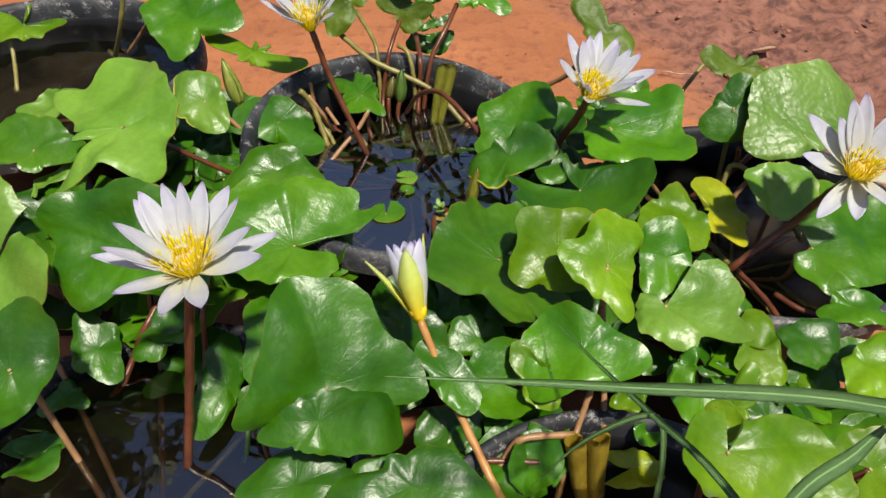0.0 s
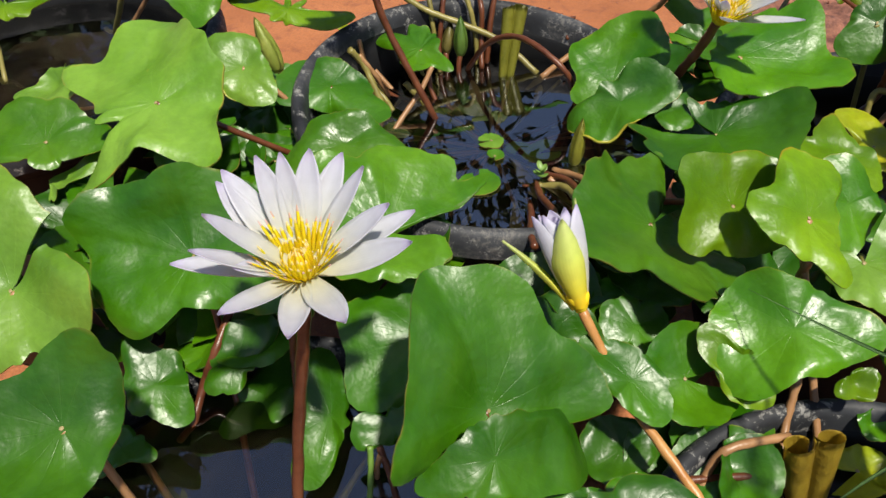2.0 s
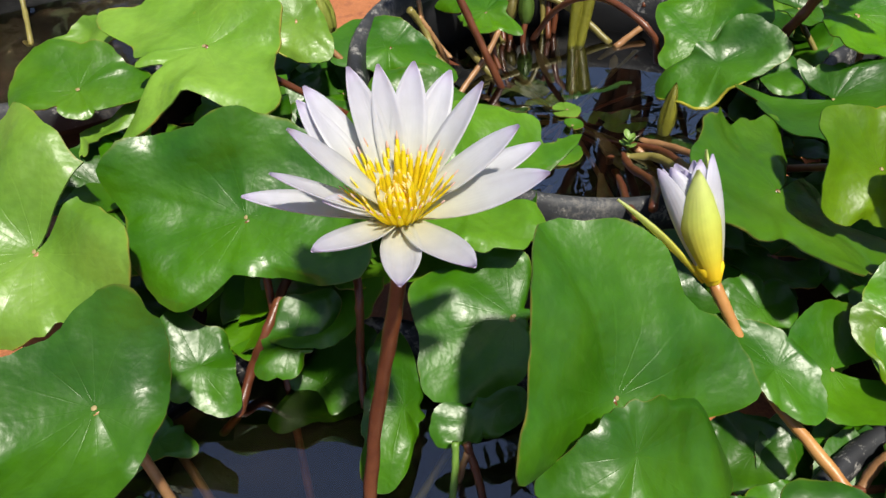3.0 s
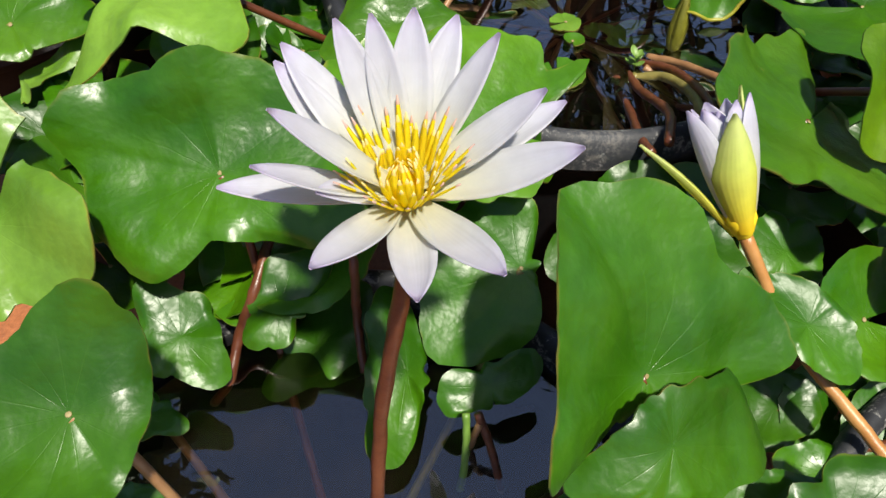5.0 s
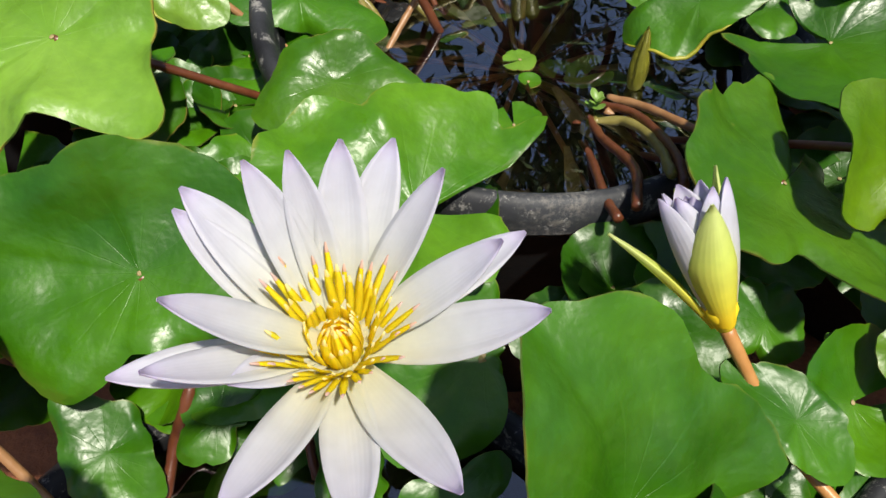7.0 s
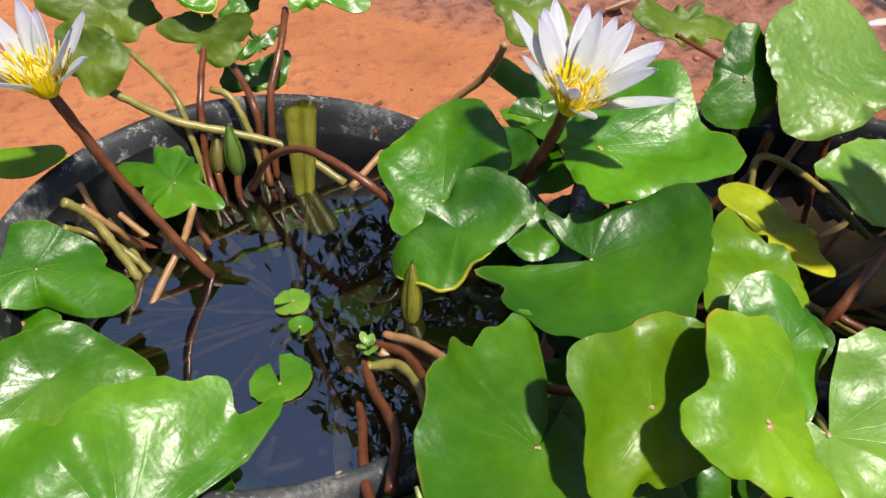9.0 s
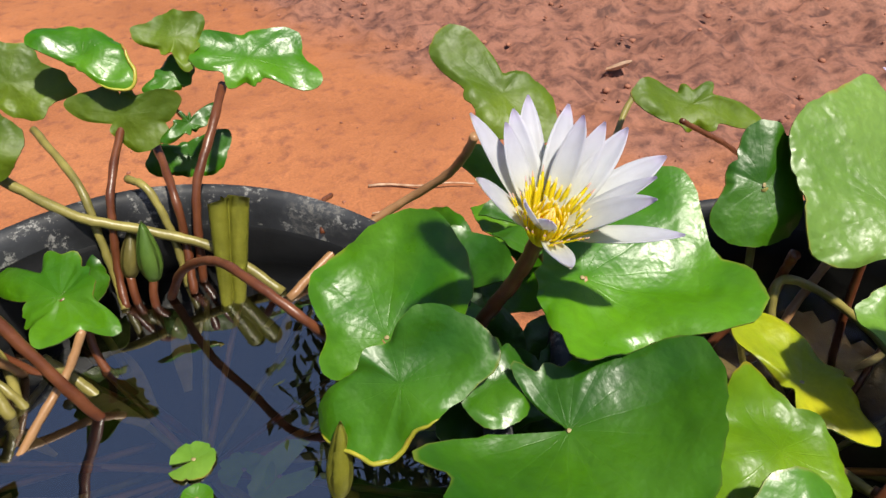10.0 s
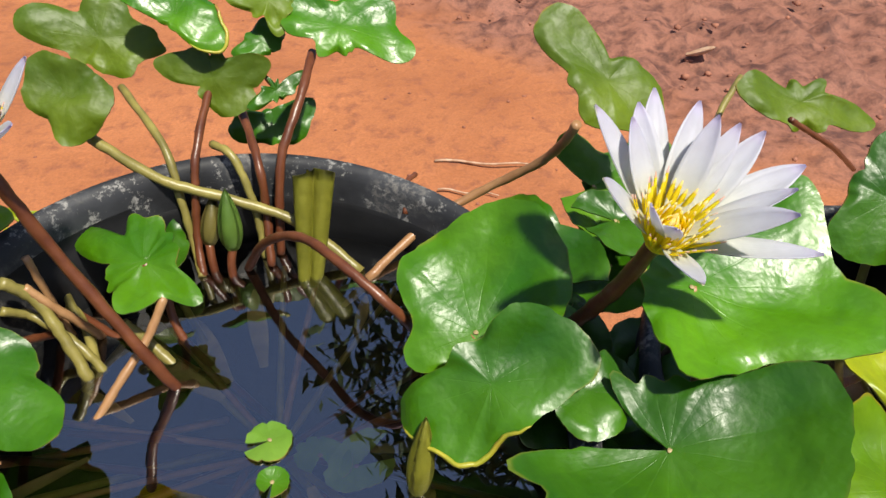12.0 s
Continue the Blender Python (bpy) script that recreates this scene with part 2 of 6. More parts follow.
PETAL = petal_material("white_petal", (0.68, 0.61, 0.84), (0.85, 0.80, 0.45))
SEPAL = petal_material("sepal", (0.72, 0.74, 0.50), (0.45, 0.55, 0.14))
GREEN_SEPAL = plain("green_sepal", [(0.3, (0.28, 0.36, 0.05)), (0.7, (0.46, 0.50, 0.10))], 60, 0.4, 200, 0.0005)
def stamen_material(name, dark, light):
    """Thin waxy filaments that let light through."""
    m, nt, p, out = tree(name)
    n = noise_tex(nt, 120, 3)
    c = ramp(nt, n.outputs[0], [(0.3, dark), (0.7, light)])
    nt.links.new(c.outputs[0], p.inputs["Base Color"])
    p.inputs["Roughness"].default_value = 0.5
    tr = node(nt, "ShaderNodeBsdfTranslucent")
    nt.links.new(c.outputs[0], tr.inputs[0])
    ms = node(nt, "ShaderNodeMixShader", Fac=0.60)
    nt.links.new(p.outputs[0], ms.inputs[1]); nt.links.new(tr.outputs[0], ms.inputs[2])
    nt.links.new(ms.outputs[0], out.inputs[0])
    return m


STAMEN = stamen_material("yellow_stamen", (1.0, 0.84, 0.02), (1.0, 0.92, 0.06))
STAMEN_TIP = stamen_material("pale_stamen_tip", (0.98, 0.82, 0.30), (0.98, 0.90, 0.55))
VIOLET_TIP = stamen_material("violet_stamen_tip", (0.82, 0.56, 0.42), (0.86, 0.68, 0.66))
CARPEL = plain("orange_carpel", [(0.3, (0.95, 0.50, 0.01)), (0.7, (1.0, 0.72, 0.03))], 150, 0.45, 0)
GRASS = plain("grass_blade", [(0.3, (0.09, 0.19, 0.06)), (0.7, (0.15, 0.28, 0.10))], 40, 0.65, 0, spec=0.3)
RIB = plain("grass_rib", [(0.3, (0.14, 0.25, 0.08)), (0.7, (0.20, 0.33, 0.12))], 60, 0.6, 0, spec=0.3)
HEART = plain("leaf_heart", [(0.3, (0.22, 0.18, 0.07)), (0.7, (0.36, 0.28, 0.13))], 200, 0.6, 0)


# ---- builders ----
def part(name, bm, material, parent, label=""):
    me = bpy.data.meshes.new(name)
    bm.to_mesh(me)
    bm.free()
    for mat in (material if isinstance(material, (list, tuple)) else [material]):
        me.materials.append(mat)
    for poly in me.polygons:
        poly.use_smooth = True
    ob = new(name, me)
    if parent:
        ob.parent = parent
    if label:
        ob["label"] = label
    return ob


def empty(name, place, label, category, group="", kind=""):
    e = new(name)
    e.empty_display_size = 0.02
    e.location = place
    return tagged(e, label, category, group, kind)


def frame_of(n):
    n = Vector(n).normalized()
    u = Vector((1, 0, 0)) - n.x * n
    u.normalize()
    return n, u, n.cross(u)


def series(c, s):
    return sum(v * math.cos(k * math.pi * s) for k, v in enumerate(c))


def tube(bm, pts, radii, sides=8):
    """A swept round tube through pts, closed at both ends."""
    rings = []
    prev = None
    for i, p in enumerate(pts):
        d = (pts[min(i + 1, len(pts) - 1)] - pts[max(i - 1, 0)]).normalized()
        if prev is None:
            a = d.orthogonal().normalized()
        else:
            a = (prev - prev.dot(d) * d).normalized()
        prev = a
        b = d.cross(a)
        rings.append([bm.verts.new(p + radii[i] * (math.cos(t) * a + math.sin(t) * b)) for t in (2 * math.pi * k / sides for k in range(sides))])
    for r0, r1 in zip(rings, rings[1:]):
        for k in range(sides):
            bm.faces.new((r0[k], r0[(k + 1) % sides], r1[(k + 1) % sides], r1[k]))
    bm.faces.new(rings[0][::-1])
    bm.faces.new(rings[-1])


def spline(points, n):
    """n points along a smooth curve through the given ones."""
    p = [Vector(q) for q in points]
    p = [2 * p[0] - p[1]] + p + [2 * p[-1] - p[-2]]
    out = []
    segs = len(p) - 3
    for i in range(n):
        f = i / (n - 1) * segs
        k = min(int(f), segs - 1)
        t = f - k
        a, b, c, d = p[k:k + 4]
        out.append(0.5 * (2 * b + (c - a) * t + (2 * a - 5 * b + 4 * c - d) * t * t + (3 * b - a - 3 * c + d) * t ** 3))
    return out


STEM_LABEL = {"red": "reddish-brown smooth lily stalk rising out of the water", "tan": "tan fleshy lily stalk leaning over the tub rim",
              "olive": "olive-green fleshy lily stalk rising out of the water", "green": "fresh green lily stalk", "orange": "orange-tan fleshy stalk under an opening bud"}


def stem(look_of, radius, *points):
    base = Vector(points[-1])
    bm = bmesh.new()
    pts = spline(points, 7 * len(points))
    rng = random.Random(int(abs(points[0][0]) * 1e4))
    tube(bm, [p - base + Vector((rng.uniform(-1, 1), rng.uniform(-1, 1), 0)) * radius * 0.10 for p in pts],
         [radius * (1 + 0.06 * math.sin(i * 1.3)) for i in range(len(pts))], 10)
    ob = part("lily_stalk", bm, STEM[look_of], None)
    ob.location = base
    return tagged(ob, STEM_LABEL[look_of], "plant stem", "lily stalks")


LEAF_LABEL = {"d": "deep green glossy water lily leaf with a wavy rim", "m": "green waxy water lily leaf with a split to its middle",
              "g": "blue-green waxy water lily leaf with a scalloped rim", "l": "lime-green sunlit water lily leaf with a browned rim",
              "u": "upright lily leaf with its veined lime-green back showing",
              "b": "pale green lily leaf with a blistered, quilted surface",
              "p": "pale green soft-sheened water lily leaf with a fine-toothed rim",
              "y": "yellowing water lily leaf with brown nibbled edges"}
count = 0
# middle, radius and water level of each tub
TUBS = (((-0.05, 0.781), 0.21, 0.300), ((-0.27, 0.33), 0.21, 0.250), ((0.15, 0.222), 0.19, 0.240), ((0.390, 0.70), 0.20, 0.250), ((-0.61, 0.95), 0.25, 0.335))


def blade(bm, C, n, a0, sw, rk, hk, seed, cup=1.9, teeth=0.006, folds=(), rough=1.0, vee=0.0, bend=None, hinge=None, floating=False):
    """A thick blade in polar rings round C: radius and rim height as cosine series along the sweep."""
    n, u, v = frame_of(n)
    rng = random.Random(seed)
    NT, NR = max(24, int(abs(sw) / 3.4)), 13
    if sw < 0:
        a0, sw = a0 + sw, -sw
        flip = True
    else:
        flip = False
    middle = radians(a0 + sw / 2)
    ph = [rng.uniform(0, 6.3) for _ in range(6)]
    size = sum(abs(series(rk, k / 8)) for k in range(9)) / 9
    calm = 0.12 if floating else 1.0
    wave = rng.uniform(0.03, 0.05) * size * calm
    rumple = (0.20 if bend else 0.24) * calm
    bx, bxy, by = bend or (0.0, 0.0, 0.0)
    closed = sw > 352
    rim_line, middle_line = [], []
    bites = [(rng.uniform(0.05, 0.95), rng.uniform(0.008, 0.022), rng.uniform(0.05, 0.16)) for _ in range(rng.choice((0, 1, 1, 2, 3)))]
    if bend and not folds and size > 0.03:
        folds = [(rng.uniform(0.1, 0.9), rng.choice((-1, 1)) * rng.uniform(0.06, 0.13) * size, rng.uniform(0.04, 0.09)) for _ in range(2)]
    uvl = bm.loops.layers.uv.new("UVMap")
    top, low, tex = {}, {}, {}
    for i in range(NT + 1):
        s = i / NT
        sq = 1 - s if flip else s
        ang = radians(a0 + sw * s)
        R = max(0.006, series(rk, sq)) * (1 + teeth * math.sin(ang * 19 + ph[0]) + teeth * 0.8 * math.sin(ang * 31 + ph[1]))
        R *= 1 + (0.015 if bend else 0.05) * noise.noise(Vector((math.cos(ang) * 4 + seed, math.sin(ang) * 4, seed))) + 0.012 * noise.noise(Vector((math.cos(ang) * 13, math.sin(ang) * 13, seed)))
        for b0, bw, bd in bites:
            R *= 1 - bd * math.exp(-((s - b0) / bw) ** 2)
        h = series(hk, sq)
        if closed:
            e = min(s, 1 - s) / 0.06
            if e < 1:
                m = 0.5 * (series(rk, 0) + series(rk, 1))
                R += (m - series(rk, sq)) * (1 - e) ** 2
                h += (0.5 * (series(hk, 0) + series(hk, 1)) - h) * (1 - e) ** 2
        h += sum(A * math.exp(-min(abs(sq - s0), 1 - abs(sq - s0) if closed else 9) / w) for s0, A, w in folds)
        for j in range(NR + 1):
            q = j / NR
            rho = q ** 0.85
            x, y = R * rho * math.cos(ang), R * rho * math.sin(ang)
            z = series(hk, sq) * rho ** cup + (h - series(hk, sq)) * rho ** 1.15
            z += vee * R * (rho ** 2 / (rho + 0.12)) * abs(math.sin(ang - middle)) if vee else 0
            z += max(-0.04, min(0.04, bx * x * x + bxy * x * y + by * y * y))
            if hinge:
                z += hinge[1] * (max(0.0, x * math.cos(radians(hinge[0])) + y * math.sin(radians(hinge[0]))) - 0.25 * size * rho)
            sway = noise.noise(Vector((x / size * 1.15 + seed * 3, y / size * 1.15, seed))) - noise.noise(Vector((seed * 3, 0, seed)))
            pleat = noise.noise(Vector((math.cos(ang) * 1.5 + seed, math.sin(ang) * 1.5, seed * 0.7)))
            z += calm * size * ((0.20 if bend else 0.29) * sway * (1 - 0.4 * rho ** 4) + 0.16 * pleat * rho ** 2.4 * (1 - 0.5 * rho ** 3))
            z += wave * rho ** 2 * (math.sin(2 * ang + ph[2]) + 0.7 * math.sin(5 * ang + ph[3]) * rho ** 2 + 0.35 * math.sin(11 * ang + ph[4]) * rho ** 5)
            nz = noise.noise(Vector((x * 20 + seed, y * 20, seed * 0.37))) + (0.12 + 0.35 * (rough - 1)) * noise.noise(Vector((x * 38 + seed, y * 38, seed)))
            z += rumple * size * nz * rho ** 1.8 + 0.0010 * rho ** 2 * noise.noise(Vector((x * 90, y * 90 + seed, 3.0)))
            z -= 0.0035 * calm * max(0, rho - 0.82) / 0.18 * (0.5 + 0.5 * math.sin(4 * ang + ph[5]))
            z -= 0.0008 * (1 - rho) ** 2 + (0 if closed else rho * (0.02 * size * math.exp(-((s - 0.5) / 0.05) ** 2)))
            p = u * x + v * y + n * z
            k = (i, j)
            if i == NT // 2:
                middle_line.append(p)
            if j == NR:
                rim_line.append((sq, p))
            tex[k] = (s, rho)
            if j == 0 and i:
                top[k], low[k] = top[(0, 0)], low[(0, 0)]
                continue
            top[k] = bm.verts.new(p)
            low[k] = bm.verts.new(p - n * 0.0011)
    def face(vs, uvs, mat):
        if len(set(vs)) < 3:
            return
        seen, keep = [], []
        for w, t in zip(vs, uvs):
            if w not in seen:
                seen.append(w); keep.append(t)
        f = bm.faces.new(seen)
        f.material_index = mat
        for l, t in zip(f.loops, keep):
            l[uvl].uv = t
    for i in range(NT):
        for j in range(NR):
            q = [(i, j), (i, j + 1), (i + 1, j + 1), (i + 1, j)]
            face([top[k] for k in q], [tex[k] for k in q], 0)
            face([low[k] for k in q[::-1]], [tex[k] for k in q[::-1]], 1)
        q = [(i, NR), (i + 1, NR)]
        rim = [bm.verts.new(w.co) for w in (top[q[0]], low[q[0]], low[q[1]], top[q[1]])]
        face(rim, [tex[q[0]], tex[q[0]], tex[q[1]], tex[q[1]]], 1)
    for i in (0, NT):
        for j in range(NR):
            a, b = (i, j), (i, j + 1)
            if j == 0:
                continue
            vs = [top[a], top[b], low[b], low[a]] if i else [top[a], low[a], low[b], top[b]]
            face([bm.verts.new(w.co) for w in vs], [tex[a]] * 4, 1)
    return rim_line, middle_line


def rolled_rims(rim_line, rolls, parent, n):
    """Stretches of the rim that have rolled in and yellowed."""
    for s0, s1, width in rolls:
        pts = [p for s, p in rim_line if s0 <= s <= s1]
        if len(pts) < 4:
            continue
        m = len(pts) - 1
        bm = bmesh.new()
        tube(bm, [p + Vector(n) * width * 0.3 for p in pts], [width * (0.25 + 0.75 * max(0.0, math.sin(math.pi * i / m)) ** 0.6) * (1 + 0.07 * math.sin(i * 1.9)) for i in range(m + 1)], 7)
        part("rolled_edge", bm, RIM, parent, "yellowed edge rolled inwards")


RIM = plain("rolled_rim", [(0.35, (0.24, 0.26, 0.02)), (0.55, (0.36, 0.32, 0.03)), (0.68, (0.24, 0.09, 0.03))], 55, 0.4, 200, 0.001)


def leaf(look_of, C, n, a0, sw, rk, hk, heart=True, lobe_of=None, stalk=True, label="", folds=(), rolls=(), rough=1.0, vee=0.0, bend=None, hinge=None, floating=False):
    """One lily leaf. lobe_of: the leaf whose folded-up half this is."""
    global count
    count += 1
    bm = bmesh.new()
    rim_line, middle_line = blade(bm, C, n, a0, sw, rk, hk, count * 1.7, folds=folds, rough=rough, vee=vee, bend=bend, hinge=hinge, floating=floating)
    mats = [LEAF[look_of], UNDER]
    if lobe_of:
        ob = part("folded_lobe", bm, mats, lobe_of)
        ob.location = Vector(C) - lobe_of.location
        rolled_rims(rim_line, rolls, ob, n)
        return ob
    thing = empty("water_lily_leaf", C, label or LEAF_LABEL[look_of], "leaf", "water lily leaves")
    rolled_rims(rim_line, rolls, part("blade", bm, mats, thing), n)
    if not heart:
        # the thick rib along the underside
        rib = bmesh.new()
        m = len(middle_line) - 1
        tube(rib, [p - Vector(n).normalized() * 0.0018 for p in middle_line], [0.0013 * (1 - 0.75 * i / m) for i in range(m + 1)], 6)
        part("midrib", rib, UNDER, thing, "pale rib under the blade")
    if heart:
        nn, u, v = frame_of(n)
        bm = bmesh.new()
        bmesh.ops.create_icosphere(bm, subdivisions=2, radius=0.0015)
        for w in bm.verts:
            q = noise.noise(w.co * 500 + Vector((count, 0, 0)))
            w.co = u * w.co.x + v * w.co.y + nn * (w.co.z * 0.2 - 0.0002)
            w.co *= 1 + 0.5 * q
        part("heart", bm, HEART, thing, "pale brown knot where the stalk joins")
    if stalk:
        bm = bmesh.new()
        (tx, ty), tr, tw = min(TUBS, key=lambda t: (Vector(t[0]) - Vector(C[:2])).length - t[1])
        crown = Vector((tx, ty, tw - 0.09)) + Vector((random.Random(count).uniform(-0.03, 0.03), random.Random(count + 50).uniform(-0.03, 0.03), 0))
        away = Vector((tx, ty, 0)) - Vector((C[0], C[1], 0))
        far = away.length
        mid = Vector(C) + away * 0.08 - Vector(n) * 0.016 + Vector((0, 0, -0.012))
        low = Vector(C) + away * (0.22 if far < tr * 0.9 else min(0.9, 1 - 0.74 * tr / far))
        low.z = tw - 0.004
        if far > tr * 0.9:
            mid.z = max(mid.z, tw + 0.062)
        mid.z = min(mid.z, C[2] - 0.014)
        pts = spline([Vector((0, 0, -0.002)), mid - Vector(C), low - Vector(C), crown - Vector(C)], 22)
        tube(bm, pts, [0.0031] * 22, 8)
        part("petiole", bm, STEM[("olive", "red", "red", "tan")[count % 4]], thing)
    return thing


def petal_mesh(L, W, curl, cup, point=2.3, seed=0, thick=0.0007):
    """A petal along +x, rising in z, cupped across."""
    bm = bmesh.new()
    uvl = bm.loops.layers.uv.new("UVMap")
    NL, NW = 16, 6
    rng = random.Random(seed)
    tw = rng.uniform(-0.12, 0.12)
    top, low = {}, {}
    for i in range(NL + 1):
        s = i / NL
        w = W * (0.40 + 0.60 * math.sin(math.pi / 2 * min(1, s / 0.55)) ** 1.3) * (1 - max(0, (s - 0.5) / 0.5) ** point) ** 0.8
        w = max(w, 0.0006)
        for j in range(NW + 1):
            c = 2 * j / NW - 1
            x = L * s
            y = w * c + 0.03 * L * math.sin(2.4 * s + seed) * s
            z = curl * L * s * s + cup * w * (c * c) - cup * w * 0.3 + tw * y * s
            top[i, j] = bm.verts.new((x, y, z))
            low[i, j] = bm.verts.new((x, y, z - thick))
    def f(vs, uvs, mat):
        fa = bm.faces.new(vs)
        fa.material_index = mat
        for l, t in zip(fa.loops, uvs):
            l[uvl].uv = t
    for i in range(NL):
        for j in range(NW):
            q = [(i, j), (i + 1, j), (i + 1, j + 1), (i, j + 1)]
            uvs = [(b / NW, a / NL) for a, b in q]
            f([top[k] for k in q], uvs, 0)
            f([low[k] for k in q[::-1]], uvs[::-1], 1)
        for j, o in ((0, 1), (NW, 0)):
            q = [top[i, j], low[i, j], low[i + 1, j], top[i + 1, j]]
            f(q if o else q[::-1], [(0, i / NL), (0, i / NL), (0, (i + 1) / NL), (0, (i + 1) / NL)], 1)
    f([top[NL, j] for j in range(NW + 1)] + [low[NL, j] for j in range(NW, -1, -1)], [(0.5, 1)] * (2 * NW + 2), 1)
    return bm


def flower(C, axis, petals, label, width=0.0080, crown=1.0, seed=1, sepals=()):
    """An open lily: each petal by its azimuth, elevation and length; a ring of stamens round the orange middle."""
    ax, u, v = frame_of(axis)
    M = Matrix((u, v, ax)).transposed().to_4x4()
    thing = empty("water_lily_flower", C, label, "flower", "water lily flowers")
    rng = random.Random(seed)
    for i, (az, el, L) in enumerate(petals):
        curl = rng.uniform(0.03, 0.12)
        bm = petal_mesh(L, width * rng.uniform(0.9, 1.12) * (L / 0.066) ** 0.5, curl, rng.uniform(0.25, 0.5), seed=seed * 31 + i)
        R = M @ pose(0, 0, 0, 0, 0, az) @ pose(0, 0, 0, rng.uniform(-12, 12), -(el - math.degrees(curl) * 0.8), 0) @ Matrix.Translation((0.003, 0, 0.0006 * (i % 3)))
        bm.transform(R)
        part("petal", bm, [PETAL, SEPAL if i in sepals else PETAL], thing)
    # receptacle
    bm = bmesh.new()
    bmesh.ops.create_uvsphere(bm, u_segments=16, v_segments=10, radius=0.0085)
    bm.transform(M @ Matrix.Translation((0, 0, 0.001)) @ Matrix.Diagonal((1, 1, 0.75, 1)))
    part("receptacle", bm, [STAMEN], thing)
    # strap-like stamens in four whorls: the outer lean out along the petals, the inner bow over the middle
    for ring, (num, lean, ln, off, bow, wide) in enumerate(((30, 33, 0.029, 0.0100, 0.02, 0.0013), (28, 25, 0.026, 0.0088, 0.08, 0.0016), (22, 15, 0.020, 0.0076, 0.22, 0.0017), (14, 8, 0.017, 0.0066, 0.44, 0.0014))):
        for k in range(num):
            a = 2 * math.pi * (k + rng.uniform(-0.3, 0.3)) / num
            th = radians(lean + rng.uniform(-7, 7))
            l = crown * ln * rng.uniform(0.82, 1.12)
            d = Vector((math.cos(a) * math.sin(th), math.sin(a) * math.sin(th), math.cos(th)))
            inw = Vector((-math.cos(a), -math.sin(a), 0.2))
            across = Vector((-math.sin(a), math.cos(a), 0))
            p0 = Vector((math.cos(a) * off, math.sin(a) * off, 0.003))
            bm = bmesh.new()
            rows = []
            for s, w in ((0, 0.7), (0.25, 1.0), (0.5, 1.05), (0.72, 0.9), (0.88, 0.62), (1.0, 0.22)):
                c = p0 + d * l * s + inw * (bow * l * s * s)
                thick = d.cross(across).normalized() * 0.0004
                rows.append([bm.verts.new(c + across * wide * w * x + thick * y) for x, y in ((-1, 0), (0, 1), (1, 0), (0, -1))])
            for i, (r0, r1) in enumerate(zip(rows, rows[1:])):
                for j in range(4):
                    bm.faces.new((r0[j], r0[(j + 1) % 4], r1[(j + 1) % 4], r1[j])).material_index = 1 if i > 3 else 0
            bm.faces.new(rows[-1]).material_index = 1
            bm.transform(M)
            part("stamen", bm, [STAMEN, VIOLET_TIP if ring == 0 else STAMEN_TIP], thing)
    bm = bmesh.new()
    bmesh.ops.create_uvsphere(bm, u_segments=14, v_segments=8, radius=0.0068)
    bm.transform(M @ Matrix.Translation((0, 0, 0.0075)) @ Matrix.Diagonal((1, 1, 0.55, 1)))
    part("carpel", bm, CARPEL, thing, "orange-yellow middle of the flower")
    return thing


